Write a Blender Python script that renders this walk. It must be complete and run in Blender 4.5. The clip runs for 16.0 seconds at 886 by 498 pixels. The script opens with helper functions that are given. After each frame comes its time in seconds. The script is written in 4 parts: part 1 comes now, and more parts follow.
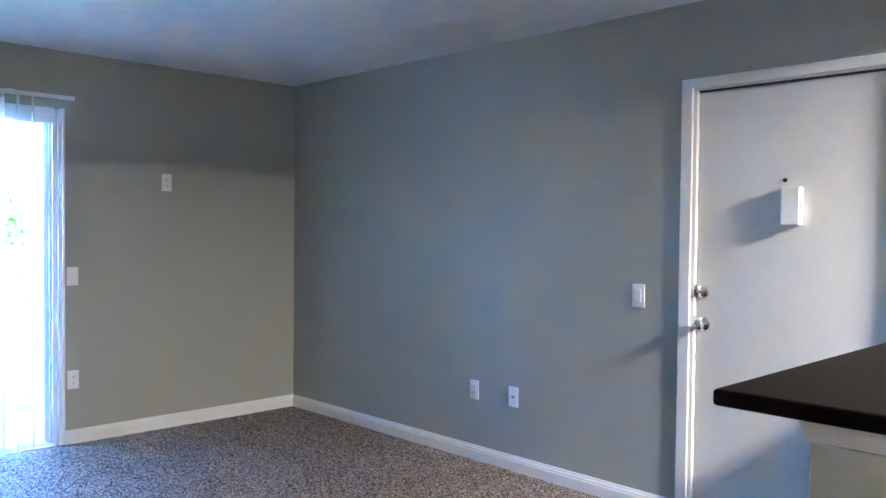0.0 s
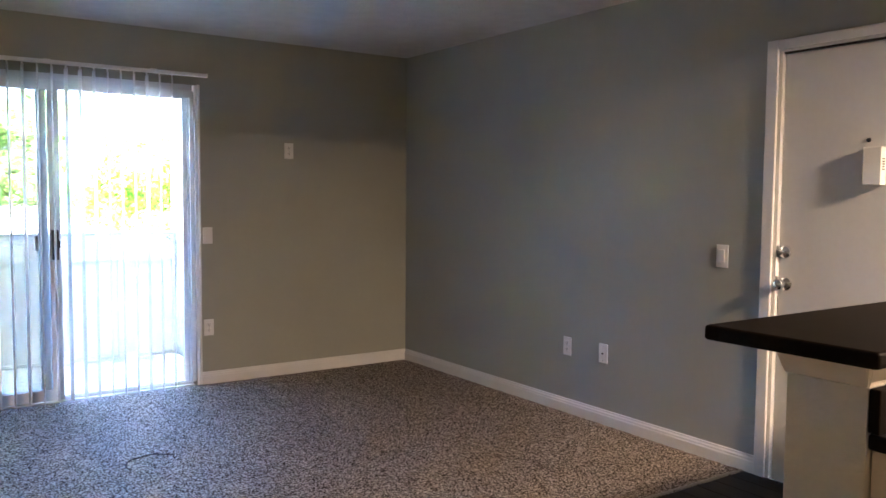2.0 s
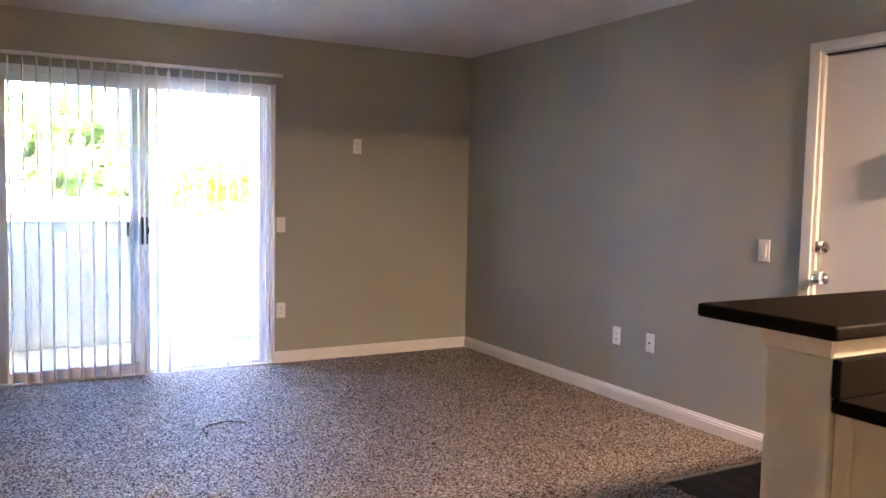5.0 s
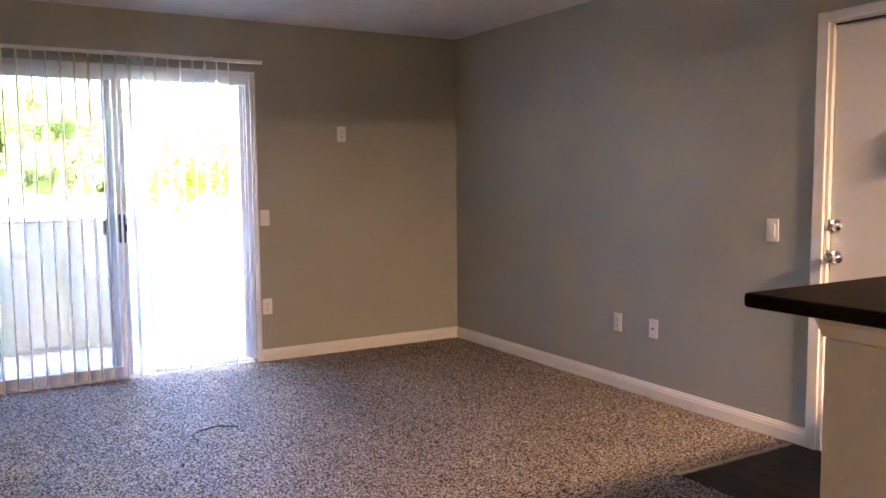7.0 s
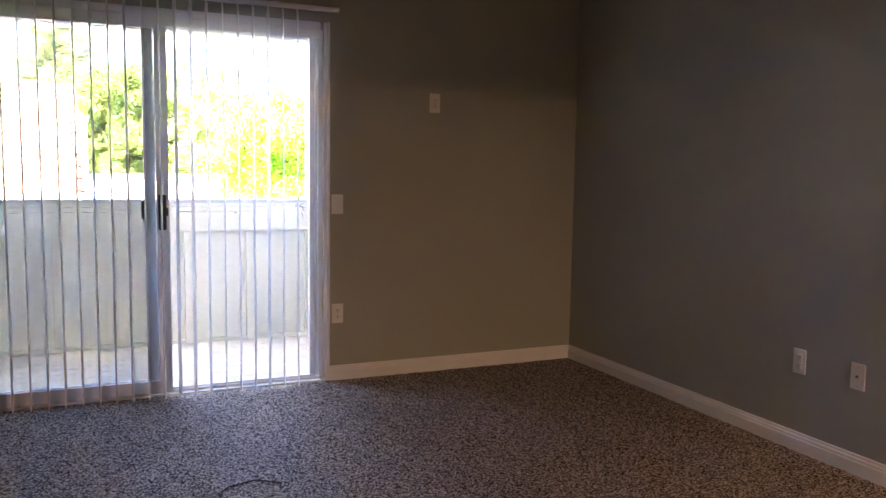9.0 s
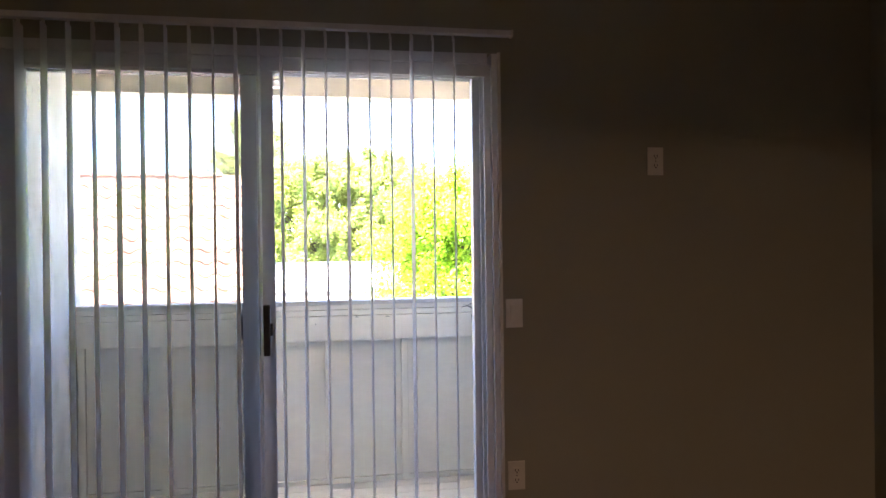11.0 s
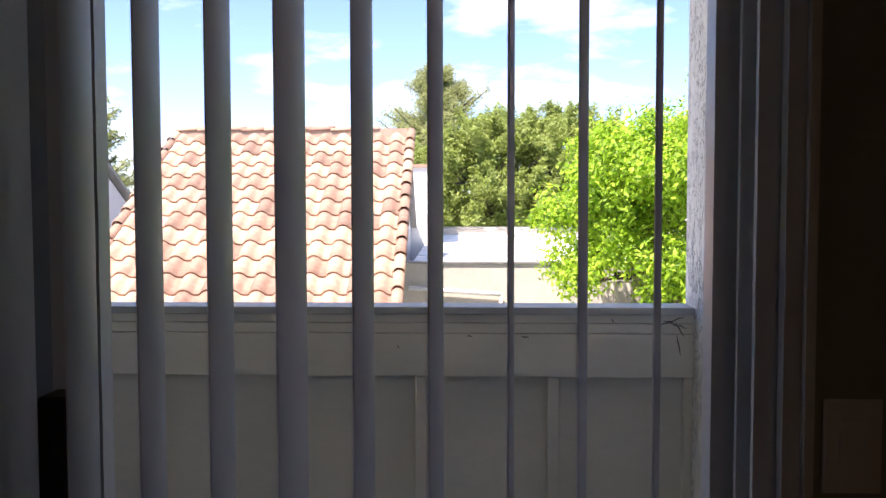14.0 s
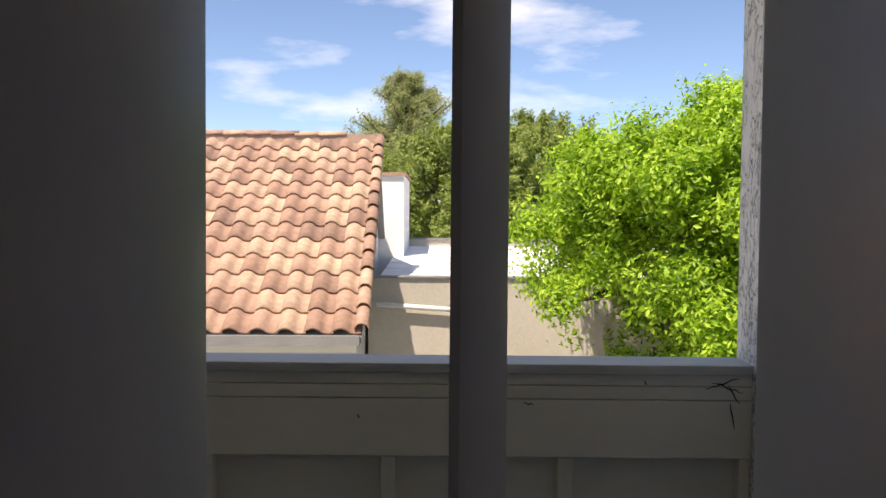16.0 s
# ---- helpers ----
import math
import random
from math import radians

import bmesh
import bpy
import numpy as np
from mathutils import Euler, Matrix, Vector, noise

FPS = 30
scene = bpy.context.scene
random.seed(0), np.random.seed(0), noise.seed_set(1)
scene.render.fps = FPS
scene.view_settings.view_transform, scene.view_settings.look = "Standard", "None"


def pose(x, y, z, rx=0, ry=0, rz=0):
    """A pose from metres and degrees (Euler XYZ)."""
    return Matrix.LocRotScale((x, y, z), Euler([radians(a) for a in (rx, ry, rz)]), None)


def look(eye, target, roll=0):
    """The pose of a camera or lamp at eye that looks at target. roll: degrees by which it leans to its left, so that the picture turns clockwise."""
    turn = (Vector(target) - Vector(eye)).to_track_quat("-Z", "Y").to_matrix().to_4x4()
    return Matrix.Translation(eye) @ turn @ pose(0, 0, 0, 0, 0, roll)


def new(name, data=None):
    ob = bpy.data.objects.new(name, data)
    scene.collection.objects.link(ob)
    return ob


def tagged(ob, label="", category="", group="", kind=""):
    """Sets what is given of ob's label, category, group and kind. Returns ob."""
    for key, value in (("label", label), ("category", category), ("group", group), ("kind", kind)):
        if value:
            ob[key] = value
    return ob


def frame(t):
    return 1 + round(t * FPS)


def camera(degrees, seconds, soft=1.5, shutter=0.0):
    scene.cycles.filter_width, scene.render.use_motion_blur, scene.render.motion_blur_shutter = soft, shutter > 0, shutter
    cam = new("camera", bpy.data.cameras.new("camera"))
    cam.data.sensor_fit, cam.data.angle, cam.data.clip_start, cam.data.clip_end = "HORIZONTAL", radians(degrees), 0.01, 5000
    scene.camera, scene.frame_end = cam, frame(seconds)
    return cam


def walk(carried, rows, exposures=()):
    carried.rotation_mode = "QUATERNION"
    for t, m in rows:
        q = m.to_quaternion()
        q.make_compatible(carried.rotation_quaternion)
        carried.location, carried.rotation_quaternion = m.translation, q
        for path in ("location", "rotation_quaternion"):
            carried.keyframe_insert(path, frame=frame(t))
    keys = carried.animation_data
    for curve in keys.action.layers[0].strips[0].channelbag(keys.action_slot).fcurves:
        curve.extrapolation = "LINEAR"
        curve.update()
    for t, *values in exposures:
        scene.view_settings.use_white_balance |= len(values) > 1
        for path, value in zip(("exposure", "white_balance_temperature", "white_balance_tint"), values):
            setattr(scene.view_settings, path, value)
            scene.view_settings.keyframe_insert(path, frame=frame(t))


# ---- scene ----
cam = camera(57.6, 16.0)
PATH = [
    (0, (-3.467, -5.224, 1.377), (-2.077, -3.787, 1.324), 0.6),
    (0.5, (-3.409, -5.2, 1.375), (-2.213, -3.6, 1.276), 1.2),
    (1, (-3.346, -5.303, 1.368), (-2.25, -3.634, 1.257), 1.9),
    (1.5, (-3.374, -5.449, 1.362), (-2.286, -3.775, 1.253), 1.0),
    (2, (-3.458, -5.588, 1.345), (-2.331, -3.942, 1.212), 0.5),
    (2.5, (-3.49, -5.737, 1.339), (-2.363, -4.096, 1.15), 1.9),
    (3, (-3.488, -5.888, 1.329), (-2.396, -4.224, 1.133), 2.4),
    (3.5, (-3.509, -5.932, 1.33), (-2.464, -4.235, 1.163), 1.9),
    (4, (-3.52, -5.914, 1.335), (-2.536, -4.178, 1.191), 1.6),
    (6.5, (-3.496, -5.849, 1.330), (-2.527, -4.105, 1.182), 0.9),
    (7, (-3.504, -5.676, 1.335), (-2.487, -3.963, 1.156), -0.5),
    (7.5, (-3.453, -5.481, 1.306), (-2.42, -3.782, 1.087), -0.1),
    (8, (-3.33, -5.212, 1.327), (-2.384, -3.465, 1.094), 1.1),
    (8.5, (-3.172, -4.901, 1.295), (-2.31, -3.112, 1.059), 0.7),
    (9, (-2.986, -4.576, 1.284), (-2.177, -2.758, 1.078), 0.9),
    (9.5, (-2.829, -4.224, 1.277), (-2.18, -2.333, 1.229), 2.2),
    (9.7, (-2.763, -4.084, 1.319), (-2.176, -2.172, 1.303), 2.1),
    (11.8, (-2.339, -2.513, 1.32), (-2.105, -0.526, 1.308), -0.3),
    (12, (-2.269, -2.37, 1.339), (-2.098, -0.377, 1.314), 0.5),
    (12.5, (-2.184, -2.011, 1.323), (-2.115, -0.014, 1.253), 0.8),
    (13, (-2.13, -1.65, 1.331), (-2.065, 0.347, 1.233), 0.5),
    (13.5, (-2.069, -1.323, 1.333), (-2.082, 0.675, 1.237), 1.3),
    (14, (-2.086, -0.98, 1.333), (-2.168, 1.016, 1.238), -0.1),
    (14.5, (-2.095, -0.682, 1.344), (-2.187, 1.314, 1.265), -0.8),
    (15, (-2.074, -0.44, 1.366), (-2.183, 1.556, 1.301), -0.3),
    (15.5, (-2.089, -0.33, 1.37), (-2.152, 1.668, 1.304), -0.3),
    (16, (-2.139, -0.264, 1.37), (-2.142, 1.734, 1.297), 0.5),
]
EXPOSURES = [(0, 7.65, 4000, 2), (0.5, 6.6, 4550, 6), (1.0, 5.7, 5000, 10), (1.5, 6.1, 5050, 9), (2.0, 6.8, 5200, 9), (2.5, 7.15, 5150, 11), (3.5, 7.3, 5300, 13), (4.5, 7.35, 5600, 17), (7.0, 7.2, 6000, 21), (8.0, 7.05, 6450, 23), (9.0, 5.9, 6450, 23), (9.7, 5.45, 6550, 23), (11.8, 4.2, 7000, 23), (12.5, 3.6, 7400, 23), (13.0, 3.15, 7300, 21), (13.5, 2.65, 6900, 23), (14.5, 1.85, 7200, 21), (15.0, 1.55, 7500, 19), (16.0, 1.35, 7700, 17)]
walk(cam, [(t, look(eye, target, roll)) for t, eye, target, roll in PATH], EXPOSURES)

# ---- world, sun, exposure ----
SUN = Vector((-0.24, -0.38, 0.89)).normalized()
world = bpy.data.worlds.new("sky_world")
scene.world = world
world.use_nodes = True
wn = world.node_tree
wn.nodes.clear()
w_out = wn.nodes.new("ShaderNodeOutputWorld")
w_bg = wn.nodes.new("ShaderNodeBackground")
w_sky = wn.nodes.new("ShaderNodeTexSky")
w_sky.sky_type = "NISHITA"
w_sky.sun_disc = False
w_sky.sun_elevation = math.asin(SUN.z)
w_sky.sun_rotation = math.atan2(SUN.x, SUN.y)
w_sky.air_density, w_sky.dust_density, w_sky.ozone_density = 0.8, 0.25, 6.0
w_sky.altitude = 300
w_co = wn.nodes.new("ShaderNodeTexCoord")
w_map = wn.nodes.new("ShaderNodeMapping")
w_map.inputs["Scale"].default_value = (1.0, 1.0, 3.4)
w_map.inputs["Location"].default_value = (1.7, 0.9, 0.4)
w_noise = wn.nodes.new("ShaderNodeTexNoise")
w_noise.inputs["Scale"].default_value = 5.2
w_noise.inputs["Detail"].default_value = 6.0
w_noise.inputs["Roughness"].default_value = 0.55
w_ramp = wn.nodes.new("ShaderNodeValToRGB")
w_ramp.color_ramp.elements[0].position, w_ramp.color_ramp.elements[1].position = 0.50, 0.86
w_mix = wn.nodes.new("ShaderNodeMixRGB")
w_mix.inputs["Color2"].default_value = (6.6, 6.9, 7.6, 1)
wn.links.new(w_co.outputs["Generated"], w_map.inputs["Vector"])
wn.links.new(w_map.outputs["Vector"], w_noise.inputs["Vector"])
wn.links.new(w_noise.outputs["Fac"], w_ramp.inputs["Fac"])
wn.links.new(w_ramp.outputs["Color"], w_mix.inputs["Fac"])
wn.links.new(w_sky.outputs["Color"], w_mix.inputs["Color1"])
wn.links.new(w_mix.outputs["Color"], w_bg.inputs["Color"])
wn.links.new(w_bg.outputs["Background"], w_out.inputs["Surface"])
w_bg.inputs["Strength"].default_value = 0.08

sun = new("sun", bpy.data.lights.new("sun", "SUN"))
sun.data.energy, sun.data.angle, sun.data.color = 3.0, radians(0.5), (1.0, 0.95, 0.87)
sun.matrix_world = look(SUN * 30, (0, 0, 0))

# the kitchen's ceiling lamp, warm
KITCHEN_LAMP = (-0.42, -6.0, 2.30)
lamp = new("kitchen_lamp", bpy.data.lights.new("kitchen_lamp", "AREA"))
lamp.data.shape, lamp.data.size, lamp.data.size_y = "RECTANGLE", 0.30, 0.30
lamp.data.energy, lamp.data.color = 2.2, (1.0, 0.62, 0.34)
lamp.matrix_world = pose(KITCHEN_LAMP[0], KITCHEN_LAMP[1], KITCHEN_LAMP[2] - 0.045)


# ---- materials ----
def nodes_of(name):
    m = bpy.data.materials.new(name)
    m.use_nodes = True
    t = m.node_tree
    return m, t, t.nodes["Principled BSDF"]


def surf(name, a, b, scale=3.0, rough=0.6, bump=0.0, bscale=80.0, metal=0.0, fine=0.35, spread=0.0, stretch=(1, 1, 1), detail=5.0, dist=0.004):
    """Two tones mixed by a wide and a fine noise, with relief; spread varies each piece by Object Info's Random."""
    m, t, p = nodes_of(name)
    co = t.nodes.new("ShaderNodeTexCoord")
    mp = t.nodes.new("ShaderNodeMapping")
    mp.inputs["Scale"].default_value = stretch
    t.links.new(co.outputs["Object"], mp.inputs["Vector"])
    n1, n2, n3 = (t.nodes.new("ShaderNodeTexNoise") for _ in range(3))
    for n, s in ((n1, scale), (n2, scale * 17), (n3, bscale)):
        n.inputs["Scale"].default_value = s
        n.inputs["Detail"].default_value = detail
        t.links.new(mp.outputs["Vector"], n.inputs["Vector"])
    mixf = t.nodes.new("ShaderNodeMix")
    mixf.inputs["Factor"].default_value = fine
    t.links.new(n1.outputs["Fac"], mixf.inputs["A"])
    t.links.new(n2.outputs["Fac"], mixf.inputs["B"])
    last = mixf.outputs["Result"]
    if spread:
        info = t.nodes.new("ShaderNodeObjectInfo")
        ma = t.nodes.new("ShaderNodeMath")
        ma.operation = "MULTIPLY_ADD"
        ma.inputs[1].default_value = spread
        t.links.new(info.outputs["Random"], ma.inputs[0])
        t.links.new(last, ma.inputs[2])
        sb = t.nodes.new("ShaderNodeMath")
        sb.operation = "SUBTRACT"
        sb.inputs[1].default_value = spread / 2
        t.links.new(ma.outputs["Value"], sb.inputs[0])
        last = sb.outputs["Value"]
    ramp = t.nodes.new("ShaderNodeValToRGB")
    e = ramp.color_ramp.elements
    e[0].position, e[1].position = 0.32, 0.68
    e[0].color, e[1].color = (*a, 1), (*b, 1)
    t.links.new(last, ramp.inputs["Fac"])
    t.links.new(ramp.outputs["Color"], p.inputs["Base Color"])
    p.inputs["Roughness"].default_value, p.inputs["Metallic"].default_value = rough, metal
    if bump:
        bp = t.nodes.new("ShaderNodeBump")
        bp.inputs["Strength"].default_value, bp.inputs["Distance"].default_value = bump, dist
        t.links.new(n3.outputs["Fac"], bp.inputs["Height"])
        t.links.new(bp.outputs["Normal"], p.inputs["Normal"])
    return m


def stucco(name, a, b, crack):
    """Skip-trowelled plaster: smooth islands with ragged crevices, darker in colour and sunk in relief."""
    m, t, p = nodes_of(name)
    co = t.nodes.new("ShaderNodeTexCoord")
    mp = t.nodes.new("ShaderNodeMapping")
    mp.inputs["Scale"].default_value = (1, 1, 0.42)
    t.links.new(co.outputs["Object"], mp.inputs["Vector"])
    warp = t.nodes.new("ShaderNodeTexNoise")
    warp.inputs["Scale"].default_value, warp.inputs["Detail"].default_value = 42, 8
    warp.inputs["Roughness"].default_value = 0.62
    wide = t.nodes.new("ShaderNodeTexNoise")
    wide.inputs["Scale"].default_value, wide.inputs["Detail"].default_value = 7, 5
    for n in (warp, wide):
        t.links.new(mp.outputs["Vector"], n.inputs["Vector"])
    # ridge lines: where the noise passes its middle
    d = t.nodes.new("ShaderNodeMath")
    d.operation = "SUBTRACT"
    d.inputs[1].default_value = 0.5
    t.links.new(warp.outputs["Fac"], d.inputs[0])
    ab = t.nodes.new("ShaderNodeMath")
    ab.operation = "ABSOLUTE"
    t.links.new(d.outputs["Value"], ab.inputs[0])
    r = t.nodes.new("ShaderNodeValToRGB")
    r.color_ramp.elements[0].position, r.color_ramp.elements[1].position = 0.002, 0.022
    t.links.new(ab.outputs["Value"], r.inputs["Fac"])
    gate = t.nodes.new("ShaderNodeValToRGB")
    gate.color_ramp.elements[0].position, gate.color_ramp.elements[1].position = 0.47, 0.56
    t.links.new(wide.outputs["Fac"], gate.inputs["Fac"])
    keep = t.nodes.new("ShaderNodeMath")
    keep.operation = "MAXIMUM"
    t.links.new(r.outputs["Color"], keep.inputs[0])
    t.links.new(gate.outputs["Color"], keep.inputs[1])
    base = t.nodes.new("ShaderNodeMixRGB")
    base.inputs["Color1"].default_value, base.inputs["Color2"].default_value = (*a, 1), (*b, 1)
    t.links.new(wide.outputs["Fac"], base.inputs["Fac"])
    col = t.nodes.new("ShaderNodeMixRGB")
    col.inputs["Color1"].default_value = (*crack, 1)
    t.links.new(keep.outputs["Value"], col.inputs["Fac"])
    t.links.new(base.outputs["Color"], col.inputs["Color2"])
    t.links.new(col.outputs["Color"], p.inputs["Base Color"])
    p.inputs["Roughness"].default_value = 0.85
    hsum = t.nodes.new("ShaderNodeMath")
    hsum.operation = "MULTIPLY_ADD"
    hsum.inputs[1].default_value = 0.6
    t.links.new(warp.outputs["Fac"], hsum.inputs[0])
    t.links.new(keep.outputs["Value"], hsum.inputs[2])
    bp = t.nodes.new("ShaderNodeBump")
    bp.inputs["Strength"].default_value, bp.inputs["Distance"].default_value = 0.9, 0.006
    t.links.new(hsum.outputs["Value"], bp.inputs["Height"])
    t.links.new(bp.outputs["Normal"], p.inputs["Normal"])
    return m


def leafy(name, a, b, c, through_light=0.45, scale=1.6):
    """Leaves: tone by clump and by leaf, letting some light through."""
    m, t, p = nodes_of(name)
    geo = t.nodes.new("ShaderNodeNewGeometry")
    co = t.nodes.new("ShaderNodeTexCoord")
    n = t.nodes.new("ShaderNodeTexNoise")
    n.inputs["Scale"].default_value = scale
    t.links.new(co.outputs["Object"], n.inputs["Vector"])
    mx = t.nodes.new("ShaderNodeMix")
    mx.inputs["Factor"].default_value = 0.6
    t.links.new(n.outputs["Fac"], mx.inputs["A"])
    t.links.new(geo.outputs["Random Per Island"], mx.inputs["B"])
    ramp = t.nodes.new("ShaderNodeValToRGB")
    e = ramp.color_ramp.elements
    e[0].position, e[1].position = 0.2, 0.85
    e[0].color, e[1].color = (*a, 1), (*c, 1)
    mid = e.new(0.5)
    mid.color = (*b, 1)
    t.links.new(mx.outputs["Result"], ramp.inputs["Fac"])
    t.links.new(ramp.outputs["Color"], p.inputs["Base Color"])
    p.inputs["Roughness"].default_value = 0.5
    tr = t.nodes.new("ShaderNodeBsdfTranslucent")
    t.links.new(ramp.outputs["Color"], tr.inputs["Color"])
    ms = t.nodes.new("ShaderNodeMixShader")
    ms.inputs["Fac"].default_value = through_light
    t.links.new(p.outputs["BSDF"], ms.inputs[1])
    t.links.new(tr.outputs["BSDF"], ms.inputs[2])
    t.links.new(ms.outputs["Shader"], t.nodes["Material Output"].inputs["Surface"])
    return m


def pane_glass(name, tint):
    m, t, p = nodes_of(name)
    g = t.nodes.new("ShaderNodeBsdfGlossy")
    g.inputs["Roughness"].default_value = 0.01
    tp = t.nodes.new("ShaderNodeBsdfTransparent")
    tp.inputs["Color"].default_value = (*tint, 1)
    fr = t.nodes.new("ShaderNodeFresnel")
    fr.inputs["IOR"].default_value = 1.35
    ms = t.nodes.new("ShaderNodeMixShader")
    t.links.new(fr.outputs["Fac"], ms.inputs["Fac"])
    t.links.new(tp.outputs["BSDF"], ms.inputs[1])
    t.links.new(g.outputs["BSDF"], ms.inputs[2])
    t.links.new(ms.outputs["Shader"], t.nodes["Material Output"].inputs["Surface"])
    return m


def clay_material():
    """Blended clay tiles: each tile its own tone from cream to dusty brown, with fine grain."""
    m, t, p = nodes_of("clay_tile")
    info = t.nodes.new("ShaderNodeObjectInfo")
    ramp = t.nodes.new("ShaderNodeValToRGB")
    e = ramp.color_ramp.elements
    e[0].position, e[1].position = 0.0, 1.0
    e[0].color, e[1].color = (0.255, 0.16, 0.12, 1), (0.51, 0.365, 0.257, 1)
    for at, c in ((0.22, (0.34, 0.207, 0.148, 1)), (0.45, (0.405, 0.253, 0.185, 1)), (0.7, (0.45, 0.303, 0.217, 1))):
        e.new(at).color = c
    co = t.nodes.new("ShaderNodeTexCoord")
    shift = t.nodes.new("ShaderNodeVectorMath")
    shift.operation = "ADD"
    spread = t.nodes.new("ShaderNodeMath")
    spread.operation = "MULTIPLY"
    spread.inputs[1].default_value = 57.0
    grain = t.nodes.new("ShaderNodeTexNoise")
    grain.inputs["Scale"].default_value, grain.inputs["Detail"].default_value = 14, 6
    tone = t.nodes.new("ShaderNodeMapRange")
    tone.inputs["From Min"].default_value, tone.inputs["From Max"].default_value = 0.3, 0.7
    tone.inputs["To Min"].default_value, tone.inputs["To Max"].default_value = 0.80, 1.12
    mul = t.nodes.new("ShaderNodeMixRGB")
    mul.blend_type = "MULTIPLY"
    mul.inputs["Fac"].default_value = 1.0
    bp = t.nodes.new("ShaderNodeBump")
    bp.inputs["Strength"].default_value, bp.inputs["Distance"].default_value = 0.25, 0.004
    t.links.new(info.outputs["Random"], ramp.inputs["Fac"])
    t.links.new(info.outputs["Random"], spread.inputs[0])
    t.links.new(co.outputs["Object"], shift.inputs[0])
    t.links.new(spread.outputs["Value"], shift.inputs[1])
    t.links.new(shift.outputs["Vector"], grain.inputs["Vector"])
    t.links.new(grain.outputs["Fac"], tone.inputs["Value"])
    t.links.new(ramp.outputs["Color"], mul.inputs["Color1"])
    t.links.new(tone.outputs["Result"], mul.inputs["Color2"])
    t.links.new(mul.outputs["Color"], p.inputs["Base Color"])
    t.links.new(grain.outputs["Fac"], bp.inputs["Height"])
    t.links.new(bp.outputs["Normal"], p.inputs["Normal"])
    p.inputs["Roughness"].default_value = 0.85
    return m


TILE = clay_material()
WALL = surf("greige_paint", (0.345, 0.347, 0.293), (0.38, 0.382, 0.325), 1.3, 0.62, 0.12, 190, fine=0.2)
CEIL = surf("textured_ceiling_paint", (0.62, 0.62, 0.62), (0.74, 0.74, 0.73), 9.0, 0.9, 0.9, 60, fine=0.5, dist=0.008)
TRIM = surf("white_trim_paint", (0.72, 0.71, 0.68), (0.80, 0.79, 0.77), 4.0, 0.38, 0.05, 60)
DOORP = surf("door_paint", (0.64, 0.63, 0.61), (0.70, 0.69, 0.67), 2.0, 0.45, 0.06, 90)
PLASTIC = surf("white_plastic", (0.78, 0.77, 0.73), (0.84, 0.83, 0.80), 6.0, 0.3)
SLATP = surf("blind_vinyl", (0.76, 0.77, 0.79), (0.83, 0.84, 0.86), 5.0, 0.42, stretch=(1, 1, 0.05))
_t = SLATP.node_tree
_tl, _ms = _t.nodes.new("ShaderNodeBsdfTranslucent"), _t.nodes.new("ShaderNodeMixShader")
_tl.inputs["Color"].default_value, _ms.inputs["Fac"].default_value = (0.86, 0.86, 0.87, 1), 0.52
_t.links.new(_t.nodes["Principled BSDF"].outputs["BSDF"], _ms.inputs[1])
_t.links.new(_tl.outputs["BSDF"], _ms.inputs[2])
_t.links.new(_ms.outputs["Shader"], _t.nodes["Material Output"].inputs["Surface"])
ALU = surf("white_aluminium", (0.68, 0.70, 0.73), (0.78, 0.79, 0.81), 4.0, 0.4, 0.03, 120)
BRONZE = surf("dark_aluminium", (0.05, 0.05, 0.055), (0.08, 0.08, 0.085), 5.0, 0.4)
BLACK = surf("black_plastic", (0.012, 0.012, 0.013), (0.02, 0.02, 0.022), 9.0, 0.4)
SLOT = surf("dark_slot", (0.01, 0.01, 0.01), (0.02, 0.02, 0.02), 9.0, 0.8)
CHROME = surf("chrome", (0.78, 0.78, 0.79), (0.86, 0.86, 0.87), 9.0, 0.12, metal=1.0)
BAR = surf("dark_laminate", (0.0045, 0.0034, 0.0025), (0.0095, 0.0072, 0.0055), 6.0, 0.5, 0.08, 260, fine=0.6)
BAR.node_tree.nodes["Principled BSDF"].inputs["Specular IOR Level"].default_value = 0.03
PONY = surf("cream_textured_paint", (0.52, 0.49, 0.40), (0.60, 0.56, 0.47), 3.0, 0.6, 0.55, 45, dist=0.006)
CABIN = surf("cream_cabinet_paint", (0.62, 0.56, 0.46), (0.68, 0.62, 0.52), 2.0, 0.5, 0.05, 70)
VINYL = surf("dark_vinyl_plank", (0.010, 0.008, 0.007), (0.028, 0.022, 0.018), 3.0, 0.5, 0.12, 60, stretch=(1, 0.12, 1), spread=0.25)
VINYL.node_tree.nodes["Principled BSDF"].inputs["Specular IOR Level"].default_value = 0.15
STRIP = surf("metal_strip", (0.30, 0.28, 0.25), (0.45, 0.42, 0.38), 20.0, 0.35, metal=0.7)
THREAD = surf("carpet_crease", (0.035, 0.03, 0.03), (0.06, 0.05, 0.05), 30.0, 0.9)
RAILP = surf("cream_exterior_paint", (0.74, 0.72, 0.62), (0.82, 0.80, 0.71), 2.2, 0.65, 0.35, 28, stretch=(0.35, 1, 1), spread=0.08)
CAPP = surf("weathered_cap_paint", (0.44, 0.46, 0.46), (0.60, 0.61, 0.58), 5.0, 0.6, 0.4, 30, stretch=(0.3, 1, 1))
BEAMP = surf("tan_beam_paint", (0.72, 0.65, 0.52), (0.79, 0.72, 0.60), 2.0, 0.7, 0.3, 25, stretch=(0.3, 1, 1))
